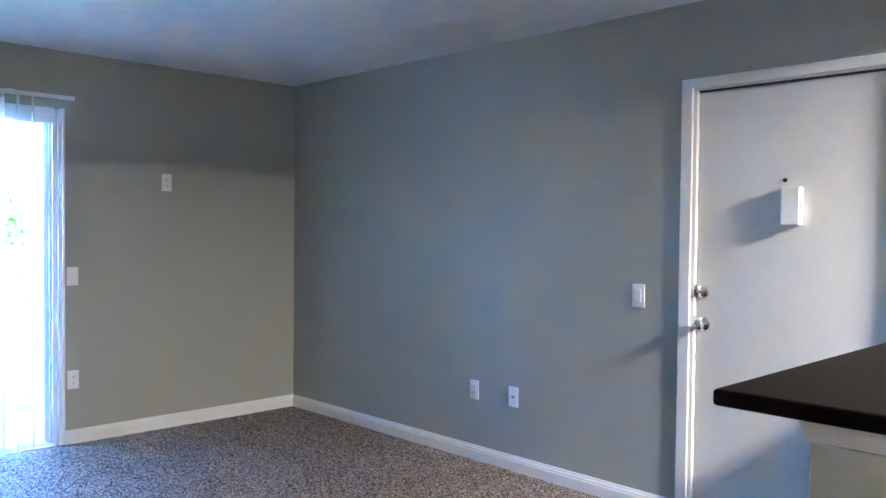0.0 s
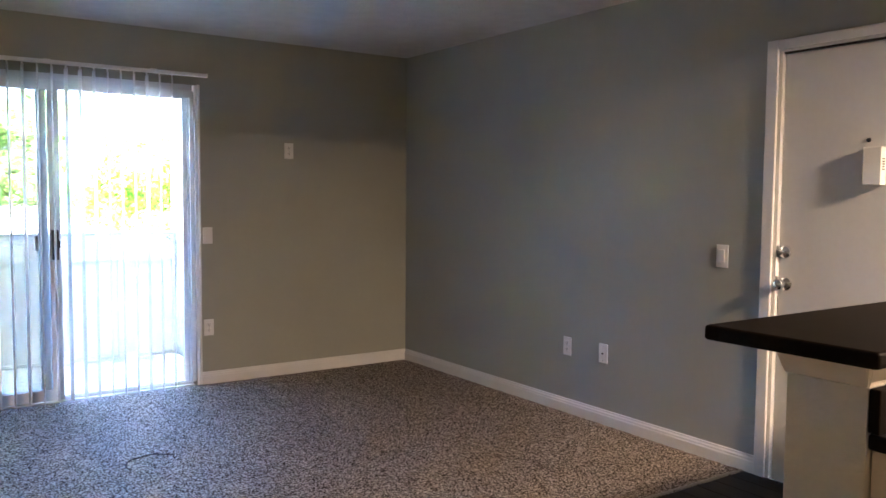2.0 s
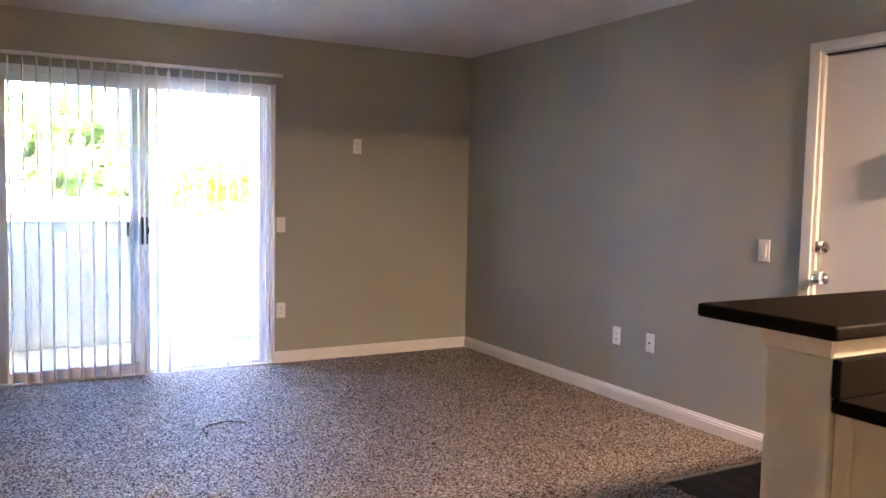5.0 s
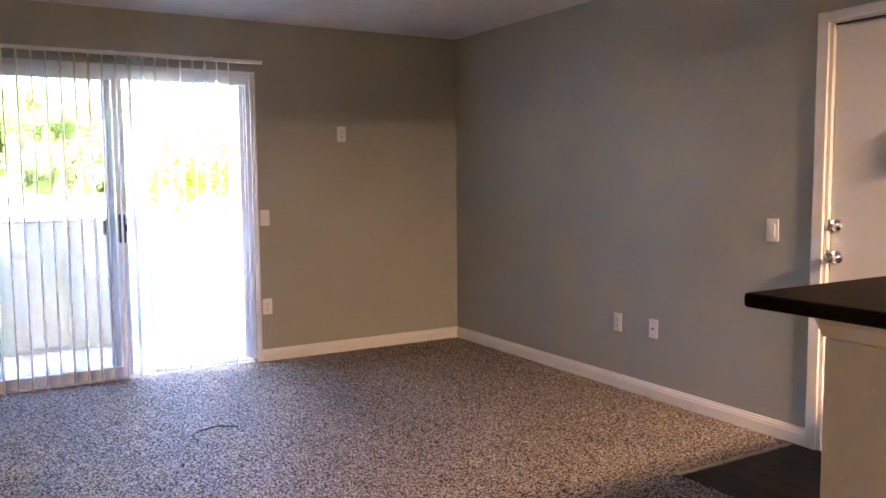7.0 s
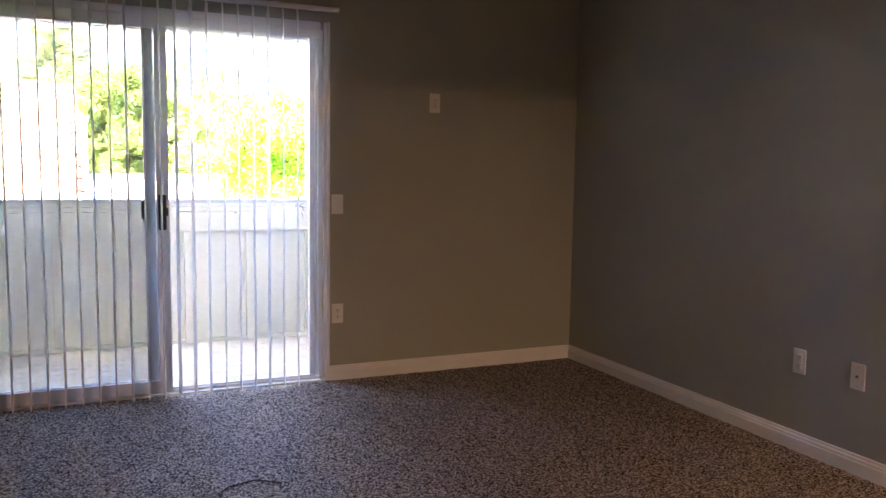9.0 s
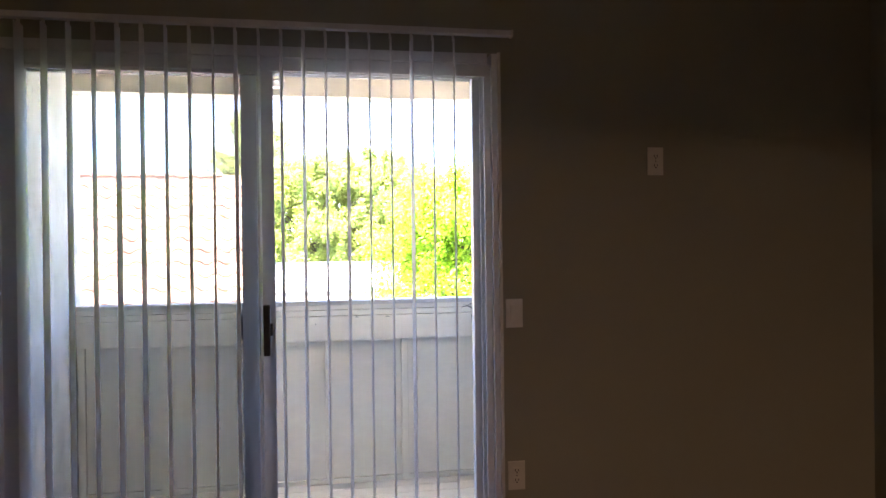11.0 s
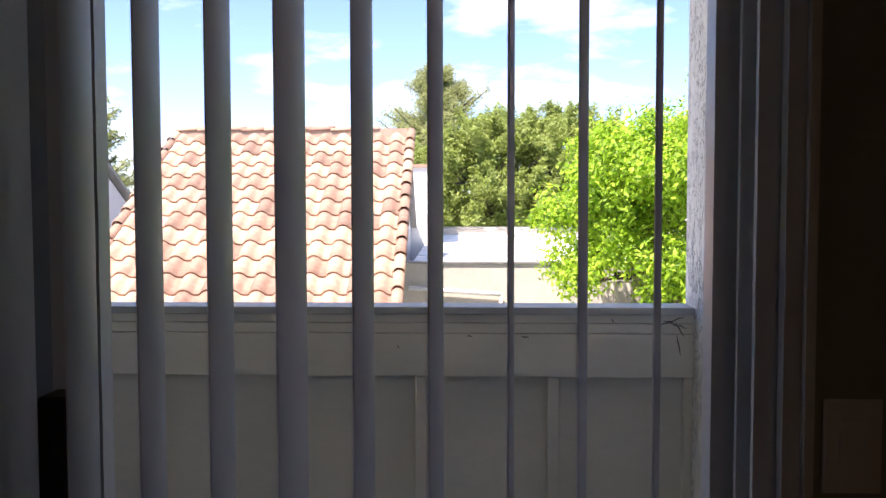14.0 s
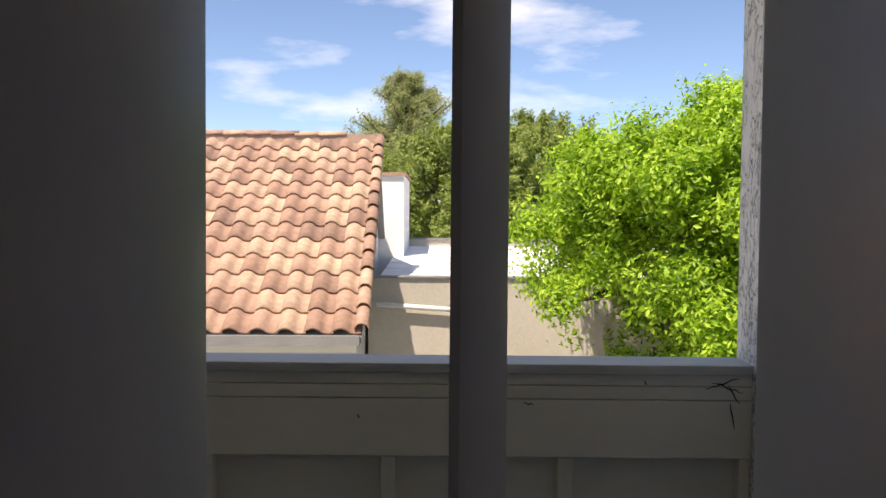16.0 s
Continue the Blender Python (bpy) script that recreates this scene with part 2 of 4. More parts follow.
DECK = surf("weathered_deck", (0.60, 0.57, 0.51), (0.74, 0.70, 0.63), 4.0, 0.75, 0.4, 40, stretch=(0.15, 1, 1), spread=0.3)
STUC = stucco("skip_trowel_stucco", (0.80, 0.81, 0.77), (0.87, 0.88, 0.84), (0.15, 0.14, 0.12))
STUC_FAR = surf("parapet_stucco", (0.42, 0.39, 0.33), (0.52, 0.48, 0.42), 1.2, 0.9, 0.4, 30, fine=0.45)
STUC_GREY = surf("grey_stucco", (0.50, 0.50, 0.50), (0.60, 0.60, 0.60), 1.2, 0.9, 0.3, 30)
STUC_WHITE = surf("white_stucco", (0.68, 0.68, 0.66), (0.78, 0.78, 0.76), 1.5, 0.9, 0.3, 30)
ROOFW = surf("white_roll_roofing", (0.66, 0.66, 0.65), (0.80, 0.80, 0.79), 1.5, 0.8, 0.3, 20)
CAPM = surf("grey_metal_cap", (0.16, 0.16, 0.16), (0.26, 0.26, 0.25), 4.0, 0.5)
GUTTER = surf("gutter_paint", (0.20, 0.20, 0.195), (0.28, 0.28, 0.27), 3.0, 0.5)
BARK = surf("bark", (0.06, 0.045, 0.035), (0.13, 0.10, 0.08), 6.0, 0.9, 0.8, 30, stretch=(1, 1, 0.2), dist=0.02)
LEAF = leafy("bright_leaves", (0.09, 0.19, 0.010), (0.30, 0.51, 0.02), (0.56, 0.76, 0.08), 0.5)
OLIVE = leafy("olive_leaves", (0.15, 0.20, 0.035), (0.25, 0.33, 0.06), (0.34, 0.41, 0.11), 0.38, 0.5)
PINE = leafy("pine_needles", (0.22, 0.26, 0.10), (0.34, 0.38, 0.16), (0.46, 0.50, 0.24), 0.6, 0.5)
GROUND = surf("pale_concrete_ground", (0.42, 0.41, 0.38), (0.54, 0.52, 0.49), 0.4, 0.95, 0.4, 6)
PANE = pane_glass("tinted_pane", (0.84, 0.845, 0.84))


def carpet_material():
    m, t, p = nodes_of("frieze_carpet")
    co = t.nodes.new("ShaderNodeTexCoord")
    n1 = t.nodes.new("ShaderNodeTexNoise")
    n1.inputs["Scale"].default_value, n1.inputs["Detail"].default_value = 108, 3
    n1.inputs["Roughness"].default_value = 0.75
    n2 = t.nodes.new("ShaderNodeTexNoise")
    n2.inputs["Scale"].default_value, n2.inputs["Detail"].default_value = 2.2, 4
    for n in (n1, n2):
        t.links.new(co.outputs["Object"], n.inputs["Vector"])
    r = t.nodes.new("ShaderNodeValToRGB")
    e = r.color_ramp.elements
    e[0].position, e[1].position = 0.41, 0.62
    e[0].color, e[1].color = (0.014, 0.010, 0.008, 1), (0.62, 0.54, 0.47, 1)
    k = e.new(0.5)
    k.color = (0.19, 0.153, 0.125, 1)
    t.links.new(n1.outputs["Fac"], r.inputs["Fac"])
    wide = t.nodes.new("ShaderNodeMixRGB")
    wide.blend_type = "MULTIPLY"
    wide.inputs["Fac"].default_value = 0.35
    t.links.new(r.outputs["Color"], wide.inputs["Color1"])
    t.links.new(n2.outputs["Fac"], wide.inputs["Color2"])
    t.links.new(wide.outputs["Color"], p.inputs["Base Color"])
    p.inputs["Roughness"].default_value = 0.66
    gloss = t.nodes.new("ShaderNodeValToRGB")
    gloss.color_ramp.elements[0].position, gloss.color_ramp.elements[1].position = 0.44, 0.60
    gloss.color_ramp.elements[1].color = (0.8, 0.8, 0.8, 1)
    t.links.new(n1.outputs["Fac"], gloss.inputs["Fac"])
    t.links.new(gloss.outputs["Color"], p.inputs["Specular IOR Level"])
    bp = t.nodes.new("ShaderNodeBump")
    bp.inputs["Strength"].default_value, bp.inputs["Distance"].default_value = 0.5, 0.003
    t.links.new(n1.outputs["Fac"], bp.inputs["Height"])
    t.links.new(bp.outputs["Normal"], p.inputs["Normal"])
    return m


CARPET = carpet_material()
STAIN = surf("runoff_stain", (0.24, 0.225, 0.20), (0.42, 0.39, 0.34), 14.0, 0.9)
CLAYM = surf("ridge_mortar", (0.34, 0.24, 0.18), (0.46, 0.33, 0.25), 4.0, 0.9, 0.3, 40)
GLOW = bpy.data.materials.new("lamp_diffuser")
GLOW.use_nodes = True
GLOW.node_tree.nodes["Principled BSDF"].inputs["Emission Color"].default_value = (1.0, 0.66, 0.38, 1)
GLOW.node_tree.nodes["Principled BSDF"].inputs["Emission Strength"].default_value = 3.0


# ---- building helpers ----
def mesh_of(name, bm, material, smooth=False):
    me = bpy.data.meshes.new(name)
    bm.normal_update()
    bm.to_mesh(me)
    bm.free()
    if smooth:
        for f in me.polygons:
            f.use_smooth = True
    me.materials.append(material)
    return me


def part(name, bm, material, parent=None, label="", smooth=False):
    ob = new(name, mesh_of(name, bm, material, smooth))
    if parent is not None:
        ob.parent = parent
    if label:
        ob["label"] = label
    return ob


def thing(name, label, category, at=(0, 0, 0), group="", kind=""):
    ob = new(name)
    ob.empty_display_size = 0.05
    ob.location = at
    return tagged(ob, label, category, group, kind)


def add_box(bm, x0, x1, y0, y1, z0, z1):
    vs = [bm.verts.new((x, y, z)) for x in (x0, x1) for y in (y0, y1) for z in (z0, z1)]
    for f in ((0, 1, 3, 2), (4, 6, 7, 5), (0, 4, 5, 1), (2, 3, 7, 6), (0, 2, 6, 4), (1, 5, 7, 3)):
        bm.faces.new([vs[i] for i in f])
    return vs


def box(x0, x1, y0, y1, z0, z1, bevel=0.0, segments=2):
    bm = bmesh.new()
    add_box(bm, x0, x1, y0, y1, z0, z1)
    bmesh.ops.recalc_face_normals(bm, faces=bm.faces)
    if bevel:
        bmesh.ops.bevel(bm, geom=bm.edges[:], offset=bevel, segments=segments, affect="EDGES", profile=0.6)
    return bm


def boxes(*rows):
    bm = bmesh.new()
    for r in rows:
        add_box(bm, *r)
    bmesh.ops.recalc_face_normals(bm, faces=bm.faces)
    return bm


def cylinder(p, q, r0, r1=None, sides=20, bevel=0.0):
    """A rod from p to q."""
    p, q = Vector(p), Vector(q)
    bm = bmesh.new()
    bmesh.ops.create_cone(bm, cap_ends=True, segments=sides, radius1=r0, radius2=r0 if r1 is None else r1, depth=(q - p).length)
    if bevel:
        bmesh.ops.bevel(bm, geom=[e for e in bm.edges if len(e.link_faces) == 2 and any(len(f.verts) > 4 for f in e.link_faces)], offset=bevel, segments=2, affect="EDGES")
    turn = (q - p).to_track_quat("Z", "Y").to_matrix().to_4x4()
    bmesh.ops.transform(bm, matrix=Matrix.Translation((p + q) / 2) @ turn, verts=bm.verts)
    return bm


def sweep(profile, start, end, up=Vector((0, 0, 1))):
    """A profile of (out, up) pairs drawn from start to end; out is to the left of the way."""
    start, end = Vector(start), Vector(end)
    side = up.cross(end - start).normalized()
    bm = bmesh.new()
    rings = [[bm.verts.new(s + side * o + up * u) for o, u in profile] for s in (start, end)]
    n = len(profile)
    for i in range(n):
        bm.faces.new((rings[0][i], rings[0][(i + 1) % n], rings[1][(i + 1) % n], rings[1][i]))
    bm.faces.new(rings[0][::-1])
    bm.faces.new(rings[1])
    bmesh.ops.recalc_face_normals(bm, faces=bm.faces)
    return bm


def structure(name, bm, material, label, category):
    return tagged(part(name, bm, material), label, category, kind="structure")


# ---- the room's shell ----
WEST, SOUTH, CEILING_Z = -4.7, -8.2, 2.44
OPEN_L, OPEN_R, OPEN_TOP = -3.595, -1.69, 2.085
DOOR_N, DOOR_S, DOOR_TOP = -3.318, -4.235, 2.030
structure("wall_north", boxes((WEST, OPEN_L, 0, 0.16, -0.2, CEILING_Z), (OPEN_R, 0, 0, 0.16, -0.2, CEILING_Z), (OPEN_L, OPEN_R, 0, 0.16, OPEN_TOP, CEILING_Z), (OPEN_L, OPEN_R, 0, 0.16, -0.2, -0.012)), WALL, "greige painted wall with the balcony door opening", "wall")
structure("wall_east", boxes((0, 0.16, DOOR_N, 0.16, -0.2, CEILING_Z), (0, 0.16, SOUTH, DOOR_S, -0.2, CEILING_Z), (0, 0.16, DOOR_S, DOOR_N, DOOR_TOP + 0.012, CEILING_Z)), WALL, "long greige painted wall with the entry door", "wall")
structure("wall_west", box(WEST - 0.15, WEST, SOUTH, 0.16, -0.2, CEILING_Z), WALL, "plain greige painted wall", "wall")
structure("wall_south", box(WEST - 0.15, 0.16, SOUTH - 0.15, SOUTH, -0.2, CEILING_Z), WALL, "plain greige painted wall", "wall")
structure("ceiling", box(WEST - 0.15, 0.16, SOUTH - 0.15, 0.16, CEILING_Z, CEILING_Z + 0.25), CEIL, "white ceiling with a knockdown texture", "ceiling")
structure("header_wall", box(-2.05, 0, -4.84, -4.60, 2.162, CEILING_Z), WALL, "greige dropped header above the breakfast bar", "wall")
structure("subfloor", box(WEST, 0.0, SOUTH, 0.0, -0.2, -0.03), THREAD, "dark floor slab beneath the carpet", "floor")

# carpet: a fine uneven sheet of pile, cut out before the entry door
NOTCH_X, NOTCH_Y = -0.815, -3.215


def carpet_sheet(x0, x1, y0, y1, step, amount):
    nx, ny = int((x1 - x0) / step) + 1, int((y1 - y0) / step) + 1
    xs, ys = np.linspace(x0, x1, nx), np.linspace(y0, y1, ny)
    gx, gy = np.meshgrid(xs, ys)
    rng = np.random.default_rng(7)
    tuft = np.kron(rng.random((ny // 2 + 1, nx // 2 + 1)), np.ones((2, 2)))[:ny, :nx]
    h = (0.6 * tuft + 0.4 * rng.random((ny, nx))) * amount
    h = h * 0.8 + 0.2 * amount * (0.5 + 0.5 * np.sin(gx * 9.0 + 2 * np.sin(gy * 3)) * np.sin(gy * 7.0 + np.sin(gx * 4))) - amount
    jx, jy = (rng.random((2, ny, nx)) - 0.5) * step * 0.7
    co = np.stack([np.clip(gx + jx, x0, x1), np.clip(gy + jy, y0, y1), h], -1).reshape(-1, 3)
    i = np.arange(nx * ny).reshape(ny, nx)
    quads = np.stack([i[:-1, :-1], i[:-1, 1:], i[1:, 1:], i[1:, :-1]], -1).reshape(-1, 4)
    me = bpy.data.meshes.new("carpet")
    me.vertices.add(len(co))
    me.vertices.foreach_set("co", co.ravel())
    me.loops.add(quads.size)
    me.loops.foreach_set("vertex_index", quads.ravel())
    me.polygons.add(len(quads))
    me.polygons.foreach_set("loop_start", np.arange(0, quads.size, 4))
    me.update(calc_edges=True)
    me.validate()
    me.materials.append(CARPET)
    return new("carpet", me)


tagged(carpet_sheet(-3.9, NOTCH_X, -4.7, 0.0, 0.009, 0.007), "speckled brown frieze carpet across the living room", "carpet", kind="structure")
tagged(carpet_sheet(NOTCH_X, 0.0, NOTCH_Y, 0.0, 0.009, 0.007), "speckled brown frieze carpet along the wall", "carpet", kind="structure")
tagged(carpet_sheet(WEST, -3.9, SOUTH, 0.0, 0.03, 0.010), "speckled brown frieze carpet by the far wall", "carpet", kind="structure")
tagged(carpet_sheet(-3.9, -1.9, SOUTH, -4.7, 0.02, 0.010), "speckled brown frieze carpet beside the kitchen", "carpet", kind="structure")
structure("transition_strip", sweep([(0, -0.012), (0.004, -0.003), (0.016, 0.002), (0.028, -0.003), (0.032, -0.012)], (NOTCH_X - 0.016, NOTCH_Y + 0.004, 0), (0, NOTCH_Y + 0.004, 0)), STRIP, "metal strip where the carpet meets the vinyl", "floor strip")

# loose dark arc pressed into the pile
crease = bpy.data.curves.new("carpet_crease", "CURVE")
crease.dimensions, crease.bevel_depth = "3D", 0.003
spl = crease.splines.new("POLY")
spl.points.add(20)
for i, pnt in enumerate(spl.points):
    ang = radians(200 - i * 8.5)
    pnt.co = (-2.41 + 0.135 * math.cos(ang), -1.53 + 0.14 * math.sin(ang) + 0.006 * math.sin(i), 0.001, 1)
crease.materials.append(THREAD)
tagged(new("carpet_crease", crease), "dark curved crease pressed into the carpet pile", "crease")

# baseboards
BASE = [(0, -0.01), (0.014, -0.01), (0.014, 0.052), (0.011, 0.058), (0.011, 0.066), (0.006, 0.074), (0.006, 0.081), (0.003, 0.085), (0, 0.085)]
structure("baseboard", sweep(BASE, (0, DOOR_N + 0.058, 0), (0, -0.014, 0)), TRIM, "white moulded baseboard along the long wall", "baseboard")
structure("baseboard", sweep(BASE, (-0.0, 0, 0), (OPEN_R + 0.012, 0, 0)), TRIM, "white moulded baseboard beside the balcony door", "baseboard")
structure("baseboard", sweep(BASE, (OPEN_L - 0.012, 0, 0), (WEST, 0, 0)), TRIM, "white moulded baseboard beside the balcony door", "baseboard")

# ---- entry door ----
door = thing("door_1", "closed flat white entry door in a white casing", "door", (0, (DOOR_N + DOOR_S) / 2, 0), kind="structure")


def shifted(bm, at):
    bmesh.ops.translate(bm, verts=bm.verts, vec=-Vector(at))
    return bm


def under(name, bm, material, parent, label="", smooth=False):
    """A part given in the room's own places."""
    return part(name, shifted(bm, parent.location), material, parent, label, smooth)


def casing_leg(y0, y1, z0, z1):
    return box(-0.016, -0.0005, y0, y1, z0, z1, 0.004)


under("casing", casing_leg(DOOR_N, DOOR_N + 0.057, -0.01, DOOR_TOP + 0.052), TRIM, door)
under("casing", casing_leg(DOOR_S - 0.057, DOOR_S, -0.01, DOOR_TOP + 0.052), TRIM, door)
under("casing", casing_leg(DOOR_S, DOOR_N, DOOR_TOP + 0.005, DOOR_TOP + 0.052), TRIM, door)
under("jamb", boxes((0.0, 0.15, DOOR_N - 0.016, DOOR_N, -0.02, DOOR_TOP + 0.012), (0.0, 0.15, DOOR_S, DOOR_S + 0.016, -0.02, DOOR_TOP + 0.012), (0.0, 0.15, DOOR_S + 0.016, DOOR_N - 0.016, DOOR_TOP - 0.004, DOOR_TOP + 0.012)), TRIM, door)
under("leaf", box(0.022, 0.066, DOOR_S + 0.019, DOOR_N - 0.020, -0.012, DOOR_TOP - 0.012, 0.003), DOORP, door, "flat white painted door leaf")
under("stop", boxes((0.068, 0.082, DOOR_N - 0.05, DOOR_N - 0.016, -0.02, DOOR_TOP), (0.068, 0.082, DOOR_S + 0.016, DOOR_S + 0.05, -0.02, DOOR_TOP), (0.068, 0.082, DOOR_S + 0.05, DOOR_N - 0.05, DOOR_TOP - 0.04, DOOR_TOP - 0.004)), SLOT, door, "dark door stop in the gap")

# near-black strip painted in for the shade of the gap above the leaf
under("gap_shade_strip", box(0.008, 0.0215, DOOR_S + 0.02, DOOR_N - 0.02, DOOR_TOP - 0.0125, DOOR_TOP - 0.0045), SLOT, door, "dark strip standing for the shade in the top gap")


def knob_set(y, z, kind):
    if kind == "knob":
        under("rose", cylinder((0.022, y, z), (0.012, y, z), 0.033, 0.029, 28, 0.002), CHROME, door, "round chrome rose", True)
        under("neck", cylinder((0.014, y, z), (-0.022, y, z), 0.012, 0.012, 20), CHROME, door, "chrome neck", True)
        bm = bmesh.new()
        prof = [(0.0, 0.012), (0.006, 0.019), (0.016, 0.026), (0.028, 0.0275), (0.036, 0.024), (0.041, 0.016), (0.042, 0.0)]
        rings = [[bm.verts.new((-0.014 - a, y + r * math.cos(k * math.tau / 24), z + r * math.sin(k * math.tau / 24))) for k in range(24)] for a, r in prof if r > 0]
        for r0, r1 in zip(rings, rings[1:]):
            for k in range(24):
                bm.faces.new((r0[k], r0[(k + 1) % 24], r1[(k + 1) % 24], r1[k]))
        bm.faces.new(rings[-1])
        bmesh.ops.recalc_face_normals(bm, faces=bm.faces)
        kn = under("door_knob", bm, CHROME, door, "round chrome door knob", True)
        part("turn_button", shifted(box(-0.060, -0.055, y - 0.003, y + 0.003, z - 0.008, z + 0.008, 0.001), door.location), CHROME, kn)
    else:
        under("deadbolt_rose", cylinder((0.022, y, z), (0.006, y, z), 0.032, 0.027, 28, 0.002), CHROME, door, "round chrome deadbolt plate", True)
        under("thumb_turn", box(-0.012, 0.008, y - 0.018, y + 0.018, z - 0.0055, z + 0.0055, 0.003), CHROME, door, "chrome thumb turn")


knob_set(-3.376, 0.941, "knob")
knob_set(-3.370, 1.092, "deadbolt")
under("strike_plate", boxes((0.0005, 0.018, DOOR_N - 0.0175, DOOR_N - 0.0155, 0.905, 0.975)), CHROME, door, "chrome strike plate")
under("strike_plate", boxes((0.0005, 0.018, DOOR_N - 0.0175, DOOR_N - 0.0155, 1.065, 1.12)), CHROME, door, "chrome strike plate")
under("peephole", cylinder((0.022, -3.741, 1.598), (0.017, -3.741, 1.598), 0.010, 0.009, 18), BLACK, door, "small dark peephole", True)

chime = thing("door_chime", "cream plastic chime box with side slots on the door", "door chime", (0.022, -3.782, 1.485))
under("housing", box(-0.024, 0.021, -3.820, -3.742, 1.404, 1.566, 0.005, 3), PLASTIC, chime, "cream plastic housing")
for i in range(5):
    under("slot", box(-0.014, 0.004, -3.8215, -3.8185, 1.468 + i * 0.011, 1.473 + i * 0.011), SLOT, chime, "dark grille slot")


# ---- wall plates ----
def wall_plate(name, label, at, facing, kind):
    """A cover plate 70 by 115 mm; facing 'S' on the north wall, 'W' on the east wall."""
    t = thing(name, label, "wall plate" if kind != "switch" else "light switch", at, "wall plates")
    part("cover", box(-0.035, 0.035, -0.006, -0.0005, -0.0575, 0.0575, 0.003), PLASTIC, t)
    if kind == "switch":
        part("rocker", box(-0.0165, 0.0165, -0.0105, -0.004, -0.033, 0.033, 0.002), PLASTIC, t)
        for z in (-0.048, 0.048):
            part("screw", cylinder((0, -0.004, z), (0, -0.0072, z), 0.003, 0.003, 10), PLASTIC, t)
    elif kind == "outlet":
        for z in (-0.0195, 0.0195):
            f = part("receptacle", box(-0.017, 0.017, -0.0085, -0.004, z - 0.014, z + 0.014, 0.003), PLASTIC, t)
            for x in (-0.0065, 0.0065):
                part("slot", box(x - 0.0014, x + 0.0014, -0.0092, -0.008, z - 0.002, z + 0.007), SLOT, f, "dark slot")
            part("ground_hole", cylinder((0, -0.008, z - 0.007), (0, -0.0092, z - 0.007), 0.0026, 0.0026, 10), SLOT, f, "dark hole")
        part("screw", cylinder((0, -0.004, 0), (0, -0.0075, 0), 0.003, 0.003, 10), CHROME, t)
    else:
        part("jack", cylinder((0, -0.004, 0), (0, -0.014, 0), 0.007, 0.0055, 12), BRONZE, t, "dark cable jack", True)
        for z in (-0.042, 0.042):
            part("screw", cylinder((0, -0.004, z), (0, -0.0072, z), 0.003, 0.003, 10), CHROME, t)
    if facing == "W":
        t.rotation_euler = (0, 0, radians(-90))
    return t


wall_plate("electrical_outlet", "white duplex outlet high on the wall", (-1.021, 0, 1.661), "S", "outlet")
wall_plate("light_switch", "white rocker switch beside the balcony door", (-1.634, 0, 1.049), "S", "switch")
wall_plate("electrical_outlet", "white duplex outlet low beside the balcony door", (-1.632, 0, 0.400), "S", "outlet")
wall_plate("electrical_outlet", "white duplex outlet low on the long wall", (0, -1.925, 0.415), "W", "outlet")
wall_plate("cable_plate", "white cable plate with a dark jack", (0, -2.232, 0.419), "W", "jack")
wall_plate("light_switch", "white rocker switch beside the entry door", (0, -3.038, 1.051), "W", "switch")

# ---- breakfast bar and kitchen side ----
BX, BN, BS = -1.986, -4.458, -4.842
bar = thing("bar_top", "dark laminate breakfast bar top with rounded edges", "counter", (-1.0, -4.7, 1.03))
under("slab", box(BX, 0.0, BS, BN, 1.032, 1.066, 0.011, 4), BAR, bar)
pony = thing("pony_wall", "cream textured half wall carrying the bar top", "half wall", (-1.0, -4.7, 0), kind="structure")
under("wall_core", box(-1.93, 0.0, -4.797, -4.627, -0.02, 0.984, 0.004), PONY, pony)
CROWN = [(-0.004, 0), (0.004, 0), (0.006, 0.006), (0.010, 0.016), (0.016, 0.030), (0.018, 0.046), (-0.004, 0.046)]
under("end_trim", sweep(CROWN, (-1.93, -4.797, 0.986), (-1.93, -4.627, 0.986)), CABIN, pony, "cream moulding under the bar")
under("side_trim", sweep([(o * 0.45, u) for o, u in CROWN], (0.0, -4.797, 0.986), (-1.93, -4.797, 0.986)), CABIN, pony, "cream moulding under the bar")
under("side_trim", sweep(CROWN, (-1.93, -4.627, 0.986), (0.0, -4.627, 0.986)), CABIN, pony, "cream moulding under the bar")


def trim_corner(y0, y1):
    """The mitred corner of the moulding: narrow below, wide above."""
    bm = box(-1.948, -1.926, y0, y1, 0.986, 1.032)
    inner_y = y1 if y0 < -4.7 else y0
    for v in bm.verts:
        if v.co.z < 1.0:
            v.co.x = max(v.co.x, -1.934)
            v.co.y = inner_y + (v.co.y - inner_y) * 0.3
    return bm


under("trim_corner", trim_corner(-4.806, -4.793), CABIN, pony)
under("trim_corner", trim_corner(-4.631, -4.609), CABIN, pony)
under("trim_core", box(-1.926, 0.0, -4.793, -4.631, 0.9845, 1.0315), CABIN, pony)
counter = thing("kitchen_countertop", "dark laminate countertop with a low backsplash", "counter", (-0.9, -5.1, 0.88))
under("worktop", box(-1.932, 0.0, -5.45, -4.800, 0.866, 0.898, 0.007, 3), BAR, counter)
under("backsplash", box(-1.932, 0.0, -4.821, -4.7985, 0.8985, 0.985, 0.004), BAR, counter)
cab = thing("base_cabinet", "cream base cabinet under the countertop", "cabinet", (-0.9, -5.1, 0))
under("body", box(-1.898, 0.0, -5.40, -4.800, 0.09, 0.866, 0.003), CABIN, cab, "cream cabinet side panel")
under("corner_trim", box(-1.915, -1.898, -4.838, -4.800, -0.01, 0.866, 0.004), CABIN, cab)
under("toe_kick", box(-1.85, 0.0, -5.33, -4.800, -0.03, 0.09), BLACK, cab)
